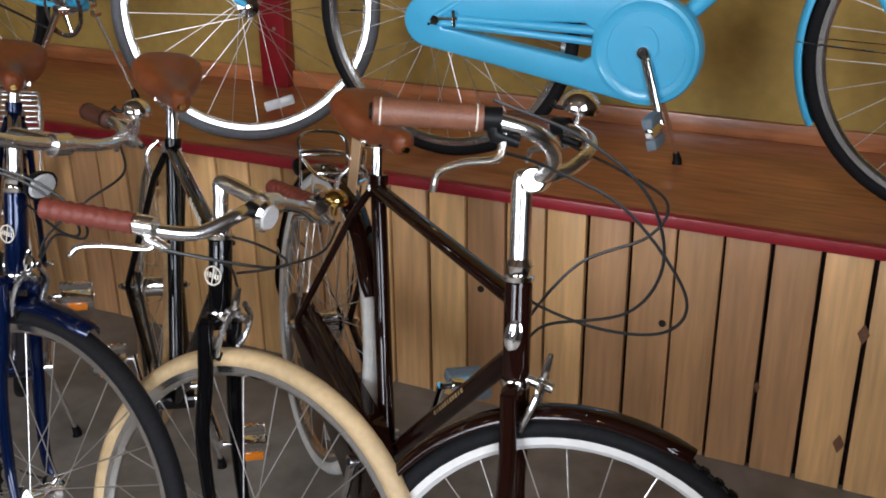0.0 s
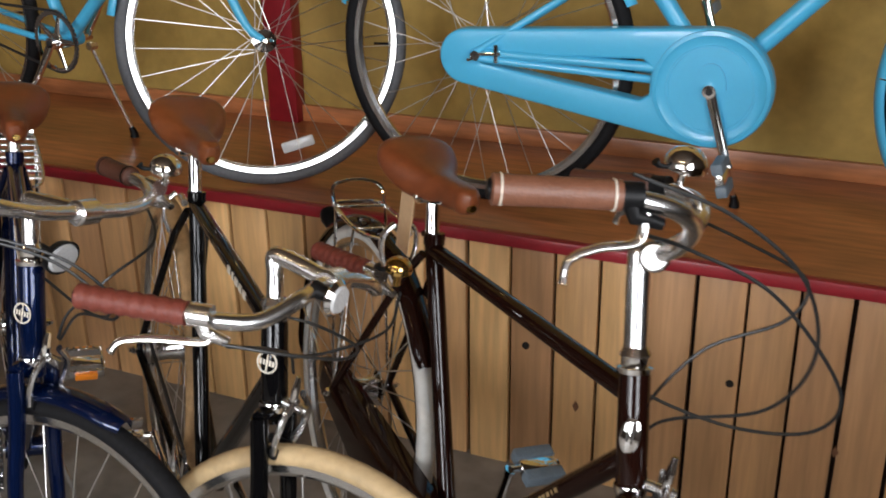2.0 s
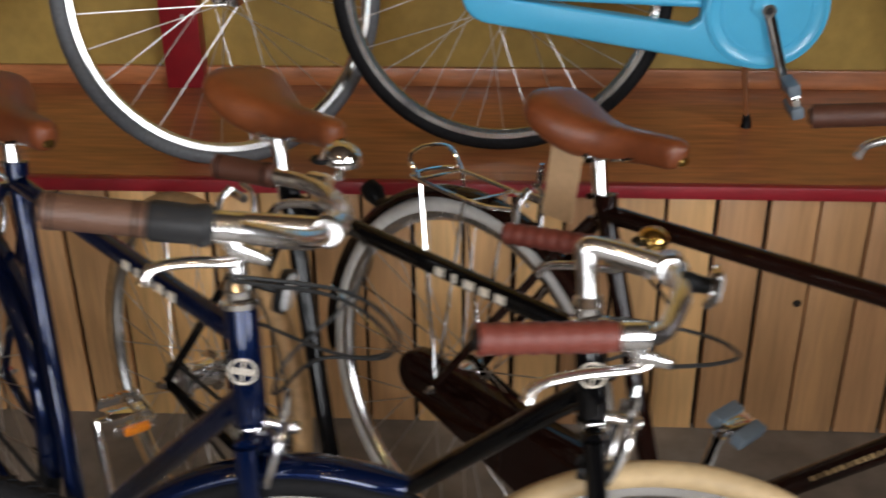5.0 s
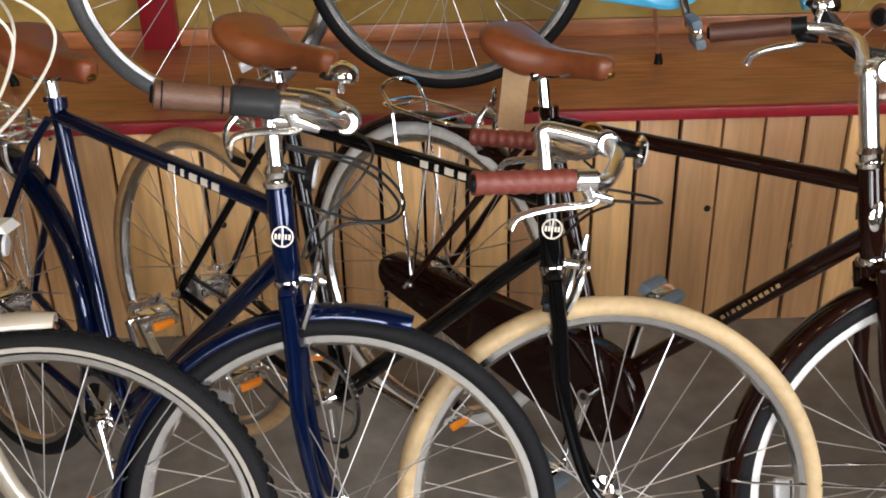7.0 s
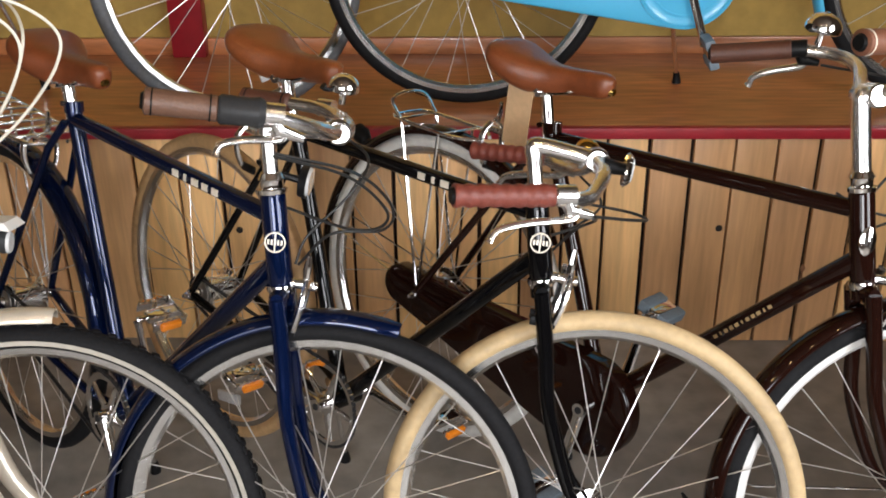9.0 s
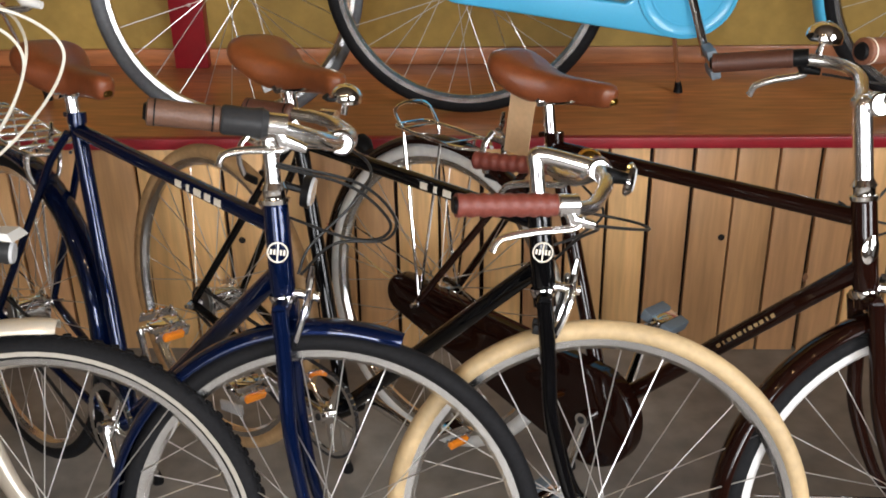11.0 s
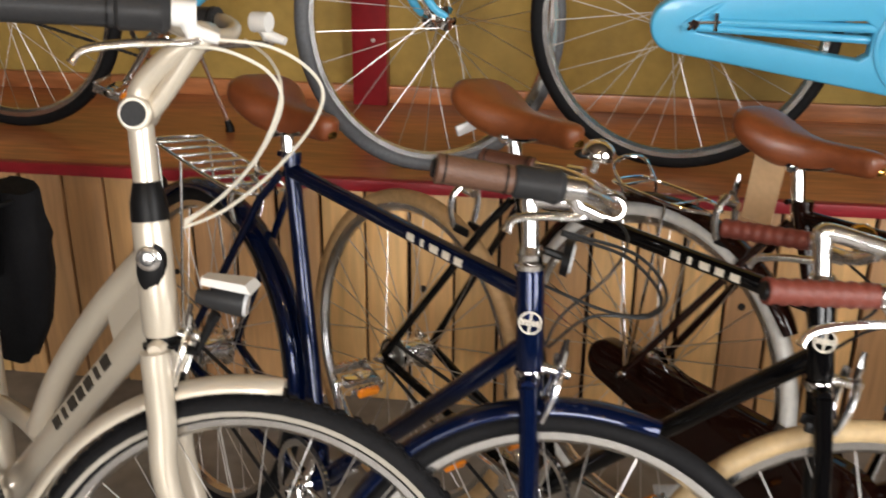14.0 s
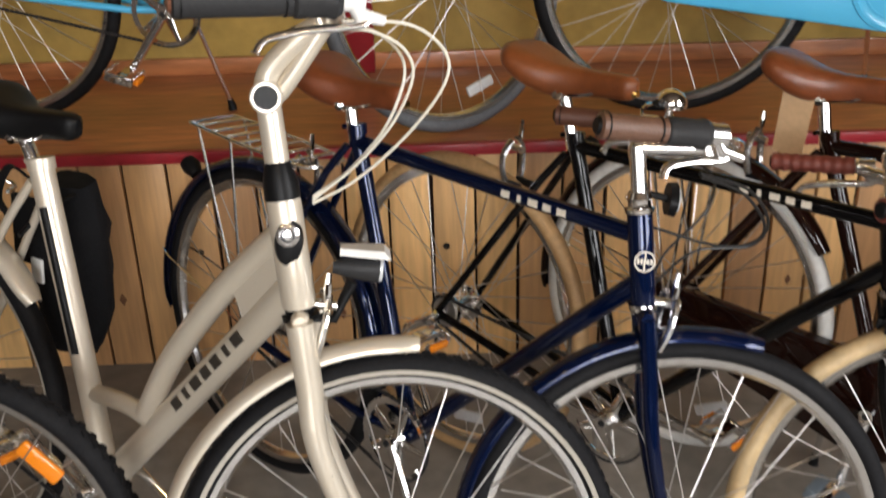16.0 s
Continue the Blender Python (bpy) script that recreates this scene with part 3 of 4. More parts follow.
    if c.get("brake", True):
        brake(top, crown + ahead * 0.012 + axis * 0.004, turn, M["alloy"])
        brake(top, Vector((sc.x * 0.42 + 0.02, 0, ra.z + r + 0.03)), Matrix.Rotation(math.pi, 4, "Z"), M["alloy"])
    # stem and bars
    st = c["stem"]
    rise = steer @ (ht + axis * st[0])
    part("quill_stem", Geo().tube([steer @ (ht + axis * 0.03), rise - axis * 0.01], c.get("stem_r", 0.0125), 18).tube(smooth_path([rise - axis * 0.012, rise + axis * 0.004, rise + ahead * 0.02 + axis * 0.008, rise + ahead * st[1] + Vector((0, 0, st[2]))], 5), 0.0135, 14), c.get("stem_mat", M["alloy"]), top)
    cl = rise + ahead * st[1] + Vector((0, 0, st[2]))
    if c.get("riser"):
        part("stem_riser", Geo().tube(smooth_path([rise - axis * 0.01, rise + axis * 0.035 + ahead * 0.008, rise + ahead * st[1] * 0.55 + Vector((0, 0, st[2] * 0.75)), cl], 6), [0.019 - 0.004 * k / 18 for k in range(19)], 16), c["stem_mat"], top)
    part("bar_clamp", Geo().tube([cl - side * 0.022, cl - side * 0.018, cl + side * 0.018, cl + side * 0.022], [0.016, 0.0195, 0.0195, 0.016], 18).tube([cl - ahead * 0.024 - Vector((0, 0, 0.018)), cl - ahead * 0.024 + Vector((0, 0, 0.006))], 0.006, 8), c.get("stem_mat", M["alloy"]), top)
    ends = c["bars"]               # one half of the bar from the clamp outwards (ahead, out, up); the last two span the grip
    slid = c.get("slid", 0.0)      # how far the bar sits off the middle of its clamp
    glen = (Vector(ends[-1]) - Vector(ends[-2])).length

    def barpt(x, y, z):
        return cl + ahead * x + side * y + Vector((0, 0, z))

    for s in (-1, 1):
        half = [(x, s * y + slid, z + c.get("cant", 0.0) * s * y) for x, y, z in ends]
        end, fr = half[-1], half[-2]
        part("handlebar", Geo().tube([barpt(0, slid, 0)] + smooth_path([barpt(*p) for p in half[:-1]], 7) + [barpt(*end)], 0.0112, 14), M["alloy"] if not c.get("bar_mat") else c["bar_mat"], top)
        gm = c["grips"][0 if s < 0 else 1]
        pe, pf = barpt(*end), barpt(*fr)
        d = (pf - pe).normalized()
        if c.get("wrapped"):
            pts = [pe + d * glen * k / 40 for k in range(41)]
            rad = [0.0160 + 0.0010 * math.sin(2 * math.pi * k / 5.0) for k in range(41)]
            g = part("grip", Geo().tube(pts, rad, 16), gm, top, "spiral wrapped leather grip")
        else:
            g = part("grip", Geo().tube([pe, pe + d * 0.002, pe + d * 0.010, pe + d * (glen - 0.010), pe + d * (glen - 0.002), pf], [k * c.get("grip_r", 1.0) for k in (0.0145, 0.0178, 0.0172, 0.0165, 0.0172, 0.015)], 18), gm, top)
            for u in (0.010, glen - 0.010):
                part("grip_ring", Geo().tube([pe + d * (u - 0.001), pe + d * (u + 0.001)], 0.0179 * c.get("grip_r", 1.0), 18), M["decal"] if c.get("stitch") and s < 0 else (gm if c.get("stitch") else M["plastic"]), g)
        part("bar_end_plug", Geo().tube([pe - d * 0.004, pe + d * 0.002], [0.010 * c.get("grip_r", 1.0), 0.0135 * c.get("grip_r", 1.0)], 14), c.get("plug", M["plastic"]), g)
        clampp = pf + d * c.get("lever_at", 0.03)
        out = (Vector((0, 0, -1)) + ahead * 0.55 + side * s * 0.15)
        if c.get("levers", True):
            lever(top, clampp, -d, out, c.get("lever_mat", M["alloy"]), c.get("lever_body", M["alloy"]), c.get("lever_len", 0.10), c.get("lever_drop", 1.0) if s < 0 else 1.0)
        if c.get("shifter") and s < 0:
            part("twist_shifter", Geo().tube([pf, pf + d * 0.004, pf + d * 0.040, pf + d * 0.052, pf + d * 0.060], [k * c.get("grip_r", 1.0) for k in (0.0165, 0.0195, 0.0185, 0.021, 0.0165)], 20), M["plastic_grey"], top, "black rubber twist shifter")
        if c.get("bell") == s:
            bell(top, clampp + d * c.get("bell_at", 0.055) + Vector((0, 0, c.get("bell_up", 0.040))), (0.1, 0, 1), c.get("bell_r", 0.027), c.get("bell_mat", M["chrome"]))
    for line in c.get("lines", ()):   # cables: points ahead of, across and over the bar clamp
        part("brake_cable", Geo().tube(smooth_path([barpt(*p) for p in line], 9), 0.0024, 7), c.get("cable_mat", M["cable"]), top)
    # saddle
    saddle(top, c["saddle"][0], c["saddle"][1], c["saddle"][2], c.get("saddle_mat", M["leather"]), sc + Vector((-0.002, 0, -0.02)))
    # drive
    drive = c.get("drive", "ring")
    a = radians(c.get("crank", -60))
    ring_y = -0.045
    if drive == "ring":
        qm = Matrix.Translation(bb + Vector((0, ring_y, 0)))
        R = c.get("ring_r", 0.085)
        g = Geo()
        n = 44
        verts, faces = [], []
        for k in range(n * 2):
            t = 2 * math.pi * k / (n * 2)
            rad = R + (0.004 if k % 2 else 0)
            for (rr_, yy) in ((rad, -0.002), (rad, 0.002), (R - 0.012, 0.002), (R - 0.012, -0.002)):
                verts.append((rr_ * math.cos(t), yy, rr_ * math.sin(t)))
        for k in range(n * 2):
            j = (k + 1) % (n * 2)
            faces += [(k * 4 + q, k * 4 + (q + 1) % 4, j * 4 + (q + 1) % 4, j * 4 + q) for q in range(4)]
        g.add(verts, faces)
        for k in range(5):
            t = 2 * math.pi * k / 5
            g.tube([(0.012 * math.cos(t), 0, 0.012 * math.sin(t)), ((R - 0.010) * math.cos(t), 0, (R - 0.010) * math.sin(t))], [0.011, 0.006], 8, flat=0.5)
        g.lathe([(0.0005, -0.006), (0.022, -0.005), (0.024, 0.004), (0.0005, 0.005)], 20)
        part("chainring", g.move(qm), M["chrome"], top, "chrome toothed chainring")
        cr = 0.034
        ch = []
        for p in ([Vector((ra.x + cr * math.cos(t), ring_y, ra.z + cr * math.sin(t))) for t in np.linspace(radians(97), radians(263), 8)] + [Vector((bb.x + R * math.cos(t), ring_y, bb.z + R * math.sin(t))) for t in np.linspace(radians(-97), radians(97), 14)]):
            ch.append(p)
        links = Geo()
        total = [(ch[i], ch[(i + 1) % len(ch)]) for i in range(len(ch))]
        for p, q in total:
            L = (q - p).length
            cnt = max(1, round(L / 0.0127))
            for k in range(cnt):
                u, w = p.lerp(q, (k + 0.1) / cnt), p.lerp(q, (k + 0.9) / cnt)
                links.tube([u, w], 0.0042, 5)
        tagged(part("chain", links, M["plastic_grey"], top, "dark oiled roller chain"), kind="stuff")
        part("sprocket", Geo().lathe([(0.012, ring_y - 0.002), (cr, ring_y - 0.0015), (cr, ring_y + 0.0015), (0.012, ring_y + 0.002)], 22, Matrix.Translation(ra)), M["steel"], top)
    else:
        R, rb = c.get("case", (0.12, 0.05))
        back = ra.x - c.get("case_back", 0.03)
        za = ra.z
        case_mat = c.get("case_mat", paint)
        # long tapered case with a slot between its two arms
        d = Vector((back - bb.x, za - bb.z))
        ang0 = math.atan2(d.y, d.x)
        L = d.length
        spread = math.acos(max(-1, min(1, (R - rb) / L)))
        outl = [(bb.x + R * math.cos(t), bb.z + R * math.sin(t)) for t in np.linspace(ang0 + spread, ang0 + 2 * math.pi - spread, 36)]
        outl += [(back + rb * math.cos(t), za + rb * math.sin(t)) for t in np.linspace(ang0 - spread, ang0 + spread, 14)]
        u = Vector((math.cos(ang0), math.sin(ang0)))
        w = Vector((-u.y, u.x))
        hole = []
        if c.get("case_slot"):
            x0, x1 = R * 1.02, L - rb * 0.7
            for (x, h) in ((x0, 0.030), (x0 + 0.02, 0.044), (x1 * 0.75, 0.022), (x1, 0.010), (x1, -0.010), (x1 * 0.75, -0.022), (x0 + 0.02, -0.044), (x0, -0.030)):
                hole.append((bb.x + u.x * x + w.x * h, bb.z + u.y * x + w.y * h))
        bm = bmesh.new()
        loops = []
        for loop in [outl] + ([hole] if hole else []):
            vs = [bm.verts.new((x, -0.062, z)) for x, z in loop]
            loops += [bm.edges.new((vs[i], vs[(i + 1) % len(vs)])) for i in range(len(vs))]
        bmesh.ops.triangle_fill(bm, edges=loops, use_beauty=True)
        ext = bmesh.ops.extrude_face_region(bm, geom=bm.faces[:])
        bmesh.ops.translate(bm, verts=[v for v in ext["geom"] if isinstance(v, bmesh.types.BMVert)], vec=(0, 0.036, 0))
        bm.normal_update()
        rim_edges = [e for e in bm.edges if all(abs(v.co.y + 0.062) < 1e-5 for v in e.verts) and e.calc_face_angle(0) > 1.0]
        bmesh.ops.bevel(bm, geom=rim_edges, offset=0.007, segments=3, affect="EDGES", profile=0.5)
        case = part("chain_case", Geo().take(bm), case_mat, top, c.get("case_label", ""))
        if c.get("case_disc"):
            part("case_disc", Geo().lathe([(R * 0.98, -0.060), (R * 0.97, -0.067), (R * 0.90, -0.069), (R * 0.87, -0.066), (R * 0.74, -0.0655), (R * 0.735, -0.067), (R * 0.70, -0.067), (R * 0.695, -0.0655), (0.03, -0.066), (0.0005, -0.066)], 48, Matrix.Translation(bb)), case_mat, case)
            part("case_hub_cover", Geo().prism([(bb.x + 0.034 * math.cos(t) * (1.0 if math.sin(t) < 0 else 0.9), bb.z + 0.012 + 0.034 * math.sin(t) * (1.3 if math.sin(t) > 0 else 0.9)) for t in np.linspace(0, 2 * math.pi, 24, endpoint=False)], -0.071, -0.064), case_mat, case)
            part("tension_bar", Geo().tube([bb + Vector((-R * 0.9, -0.050, 0.035)), ra + Vector((0.03, -0.060, 0.012))], 0.011, 12), case_mat, case)
            part("axle_bracket", Geo().tube([ra + Vector((0.0, -0.072, 0.010)), ra + Vector((0.07, -0.070, 0.014))], 0.0045, 8).tube([ra + Vector((0.06, -0.070, -0.006)), ra + Vector((0.06, -0.070, 0.034))], 0.006, 8).tube([ra + Vector((0.012, -0.080, 0.008)), ra + Vector((0.012, -0.062, 0.008))], 0.012, 6), M["chrome"], case)
    for s, ang in ((-1, a), (1, a + math.pi)):
        hub = bb + Vector((0, s * (0.073 if drive != "ring" else 0.06), 0))
        endp = hub + Vector((0.165 * math.cos(ang), s * 0.012, 0.165 * math.sin(ang)))
        arm = part("crank_arm", Geo().tube([hub, hub.lerp(endp, 0.1), hub.lerp(endp, 0.9), endp], [0.015, 0.0125, 0.010, 0.0125], 12, flat=0.7).tube([hub - Vector((0, s * 0.03, 0)), hub + Vector((0, s * 0.010, 0))], 0.014, 16), M["chrome"], top)
        part("crank_bolt", Geo().tube([hub + Vector((0, s * 0.009, 0)), hub + Vector((0, s * 0.012, 0))], [0.0085, 0.007], 10), M["plastic_grey"], arm)
        pedal(top, endp, c.get("pedal", "block"), c.get("pedal_tip", 0.3))
    if c.get("kick"):
        kx, ky, out = c["kick"]
        k0 = Vector((kx, ky * 0.4, bb.z - 0.03))
        k1 = Vector((kx + out, ky, 0.014 + ky * math.tan(radians(tip))))
        ks = part("kickstand", Geo().tube([k0, k1], 0.006, 10).tube([k0 + Vector((0, -0.012, 0.006)), k0 + Vector((0, 0.012, 0.006))], 0.012, 10), M["alloy"], top)
        part("kickstand_foot", Geo().tube([k1 - (k1 - k0).normalized() * 0.02, k1, k1 + Vector((0, 0, -0.012))], [0.008, 0.011, 0.013], 10), M["plastic"], ks)
    return top, dict(cl=cl, crown=crown, ahead=ahead, side=side, fa=fa, ra=ra, bb=bb, ht=ht, hb=hb, axis=axis, sc=sc, steer=steer, turn=turn, barpt=barpt)


# ---- room shell ----
X0, X1, Y0, CEIL = ROOM
FLOOR_EDGE = FALL * (Y0 - 0.15 - FALL_Y)
structure("floor", Geo().add([(x, y, z - t) for y, z in ((Y0 - 0.15, FLOOR_EDGE), (FALL_Y, FLOOR_Z), (WALL_Y, FLOOR_Z)) for x in (X0, X1) for t in (0, 0.15)],
    [(0, 2, 6, 4), (4, 6, 10, 8), (1, 5, 7, 3), (5, 9, 11, 7), (0, 1, 3, 2), (8, 10, 11, 9), (0, 4, 5, 1), (4, 8, 9, 5), (2, 3, 7, 6), (6, 7, 11, 10)]), M["concrete"], "worn grey concrete floor with brown stains")
structure("ceiling", Geo().box(X0, X1, Y0, WALL_Y, CEIL, CEIL + 0.1), M["ceiling"], "plain boarded ceiling")
structure("wall_back", Geo().box(X0, X1, WALL_Y, WALL_Y + 0.15, FLOOR_Z, CEIL), M["mustard"], "mustard yellow plastered wall behind the platform")
structure("wall_left", Geo().box(X0 - 0.15, X0, Y0 - 0.15, WALL_Y + 0.15, -0.45, CEIL), M["plaster"])
S0, S1 = SIDE_WINDOW
# unseen low wall, added to block side window light from the lower right boards
structure("wall_low", Geo().box(1.18, X1, 1.50, 1.62, -0.10, 1.05, 0.004), M["plaster"], "unseen low wall added to shade the boards at the right")
structure("wall_right", Geo().box(X1, X1 + 0.15, Y0 - 0.15, WALL_Y + 0.15, -0.45, 0.9).box(X1, X1 + 0.15, Y0 - 0.15, WALL_Y + 0.15, 2.7, CEIL).box(X1, X1 + 0.15, Y0 - 0.15, S0, 0.9, 2.7).box(X1, X1 + 0.15, S1, WALL_Y + 0.15, 0.9, 2.7), M["plaster"])
f = structure("window_3", Geo().box(X1 + 0.08, X1 + 0.14, S0, S0 + 0.06, 0.9, 2.7).box(X1 + 0.08, X1 + 0.14, S1 - 0.06, S1, 0.9, 2.7).box(X1 + 0.08, X1 + 0.14, S0 + 0.06, S1 - 0.06, 0.9, 0.96).box(X1 + 0.08, X1 + 0.14, S0 + 0.06, S1 - 0.06, 2.64, 2.7), M["dark_timber"])
part("pane", Geo().box(X1 + 0.11, X1 + 0.115, S0 + 0.06, S1 - 0.06, 0.96, 2.64), M["glass"], f).visible_shadow = False
edges = [X0] + [x for w in WINDOWS for x in w] + [X1]
g = Geo().box(X0, X1, Y0 - 0.15, Y0, -0.45, 0.9).box(X0, X1, Y0 - 0.15, Y0, 2.7, CEIL)
for k in range(0, len(edges), 2):
    g.box(edges[k], edges[k + 1], Y0 - 0.15, Y0, 0.9, 2.7)
structure("wall_front", g, M["plaster"])
for k, (x0, x1) in enumerate(WINDOWS):
    f = structure(f"window_{k + 1}", Geo().box(x0, x0 + 0.06, Y0 - 0.14, Y0 - 0.08, 0.9, 2.7).box(x1 - 0.06, x1, Y0 - 0.14, Y0 - 0.08, 0.9, 2.7).box(x0 + 0.06, x1 - 0.06, Y0 - 0.14, Y0 - 0.08, 0.9, 0.96).box(x0 + 0.06, x1 - 0.06, Y0 - 0.14, Y0 - 0.08, 2.64, 2.7).box((x0 + x1) / 2 - 0.025, (x0 + x1) / 2 + 0.025, Y0 - 0.14, Y0 - 0.08, 0.96, 2.64), M["dark_timber"])
    pane = part("pane", Geo().box(x0 + 0.06, x1 - 0.06, Y0 - 0.115, Y0 - 0.11, 0.96, 2.64), M["glass"], f)
    pane.visible_shadow = False

# display platform
structure("platform_deck", Geo().box(X0, X1, FACE_Y + 0.002, WALL_Y, DECK_Z - 0.03, DECK_Z), M["deck"], "varnished brown plywood platform deck")
structure("platform_core", Geo().box(X0, X1, FACE_Y + 0.03, WALL_Y, FLOOR_Z, DECK_Z - 0.03), M["dark_timber"])
structure("trim_red", Geo().box(X0, X1, FACE_Y - 0.024, FACE_Y + 0.0, DECK_Z - 0.028, DECK_Z + 0.001, 0.004), M["red"], "red painted edge trim of the platform")
structure("baseboard", Geo().box(X0, X1, WALL_Y - 0.018, WALL_Y, DECK_Z, DECK_Z + 0.05, 0.003), M["deck"])
for x in (-2.5, -0.865, 1.7):
    post = structure("wall_post", Geo().box(x - 0.05, x + 0.05, WALL_Y - 0.05, WALL_Y, DECK_Z, CEIL, 0.004), M["red"], "red painted upright post against the wall")
    part("screw", Geo().tube([(x + 0.012, WALL_Y - 0.053, 0.80), (x + 0.012, WALL_Y - 0.049, 0.80)], 0.006, 10), M["steel"], post)

# pine cladding of the platform's face
clad = structure("platform_face", Geo().box(X0, X1, FACE_Y + 0.022, FACE_Y + 0.03, 0.0, DECK_Z - 0.03), M["dark_timber"], "vertical pine board cladding with dark gaps")
PITCH, FIRST, PITCH_LEFT = 0.1043, 0.308, 0.1087
rnd = random.Random(4)


def seam(k):
    return FIRST + PITCH * k if k > -3 else FIRST - 3 * PITCH + (k + 3) * PITCH_LEFT


k0, k1 = -30, 19
shapes = []
for w in (0.0945, 0.0960, 0.0975):
    shapes.append(Geo().box(0.0, w, 0.0, 0.02, 0.001, DECK_Z - 0.030, 0.0018).mesh("board", M["pine"]))
for k in range(k0, k1):
    b = new("board", shapes[rnd.randrange(3)])
    b.parent = clad
    wide = 1.0 if k >= -3 else PITCH_LEFT / PITCH
    b.matrix_local = pose(seam(k) + 0.0045 + rnd.uniform(-0.001, 0.001), FACE_Y + rnd.uniform(0, 0.002), 0, 0, 0, 0) @ Matrix.Diagonal((wide, 1, 1, 1))
for x, z, rr in ((0.603, 0.334, 0.009), (0.14, 0.332, 0.009), (-0.623, 0.327, 0.009), (-1.25, 0.331, 0.008)):
    part("knot_hole", Geo().tube([(x, FACE_Y - 0.001, z), (x, FACE_Y + 0.004, z)], rr, 12), M["knot_hole"], clad)
for x, z, rr in ((1.035, 0.40, 0.013), (1.02, 0.12, 0.013), (0.265, 0.20, 0.008), (-0.33, 0.42, 0.010), (-1.47, 0.20, 0.010), (0.83, 0.22, 0.008), (-0.9, 0.14, 0.01)):
    part("knot", Geo().add([(x + rr * u, FACE_Y - 0.0006, z + rr * 1.5 * w) for u, w in ((1, 0), (0.55, 0.6), (0, 1.3), (-0.5, 0.65), (-1, 0), (-0.55, -0.6), (0, -1.3), (0.5, -0.65))] + [(x, FACE_Y - 0.0012, z)], [(i, (i + 1) % 8, 8) for i in range(8)]), M["knot"], clad)

# warm ceiling lamps of the shop
for k, (x, y) in enumerate(((-1.9, 0.4), (-1.2, 0.4), (-0.5, 0.4), (0.1, 0.4), (0.7, 0.4))):
    lamp = thing("pendant_lamp", "small warm glass bulb on a black cord", "lamp", pose(x, y, 0), "pendant lamps")
    part("bulb", Geo().lathe([(0.0005, -0.05)] + [(0.045 * math.sin(a), -0.05 * math.cos(a)) for a in (0.4, 0.8, 1.2, 1.6, 2.0, 2.4)] + [(0.016, 0.06)], 16, Matrix.Translation((0, 0, 2.75)) @ Matrix.Rotation(radians(90), 4, "X")), bulb_mat, lamp)
    part("socket", Geo().tube([(0, 0, 2.80), (0, 0, 2.88)], [0.02, 0.016], 12), M["plastic"], lamp)
    part("cord", Geo().tube([(0, 0, 2.88), (0, 0, CEIL)], 0.004, 6), M["plastic"], lamp)

# ---- bicycles on the floor ----
R = 0.351
ROW = "bicycles parked in a row"
brown, B = bike("city_bicycle", "dark brown city bicycle with tan leather saddle and chain case", (-0.150, 2.529, FLOOR_Z), -41.8, dict(tip=8, nose=2.25,
    group=ROW, r=R, paint=M["brown"], head_top=(0.856, 0.850), head_low=(0.894, 0.716), front=1.09, seat=(0.250, 0.778), saddle=(0.092, 0.370, 0.927), tube=0.0150, tt_drop=0.006, tt_head=0.028, bb=0.47,
    steer=48, stem=(0.150, 0.020, 0.008), stem_r=0.0155, slid=0.030, cant=-0.03, bars=((0, 0.03, 0), (0.026, 0.075, 0.022), (0.040, 0.130, 0.055), (0.020, 0.185, 0.073), (-0.040, 0.2215, 0.072), (-0.165, 0.275, 0.041)), grips=(M["grip_brown"], M["grip_dark"]), stitch=True, lever_body=M["plastic"], lever_at=0.012, lever_drop=1.5, bell_at=0.032, bell_up=0.034, bell_r=0.032,
    tyre=M["rubber_white"], tyre_f=M["rubber"], rim=M["rim"], rim_f=M["rim_white"], tread=True, fender_f=(77, 205), fender_r=(35, 195), flap_f=200, stay_f=(185,), stay_r=(170,), refl_f=radians(195), refl_r=radians(-60),
    bell=1, drive="case", case=(0.105, 0.045), case_back=0.06, crank=-96, pedal="block", kick=(0.36, 0.13, -0.02), lines=(
        ((-0.01, -0.185, 0.045), (0.04, -0.11, 0.035), (0.146, -0.070, 0.008), (0.244, -0.045, -0.082), (0.232, -0.030, -0.147), (0.146, -0.020, -0.182), (0.04, -0.01, -0.185), (-0.018, 0.0, -0.165)),
        ((-0.03, -0.18, 0.105), (0.08, -0.12, 0.088), (0.171, -0.080, 0.038), (0.207, -0.050, -0.052), (0.171, -0.030, -0.142), (0.061, -0.010, -0.207), (0.030, -0.01, -0.245)),
        ((0.0, 0.21, 0.045), (0.10, 0.12, 0.04), (0.183, 0.060, 0.023), (0.171, 0.030, -0.032), (0.085, 0.020, -0.102), (0.03, 0.01, -0.20), (0.026, 0.0, -0.245)))))
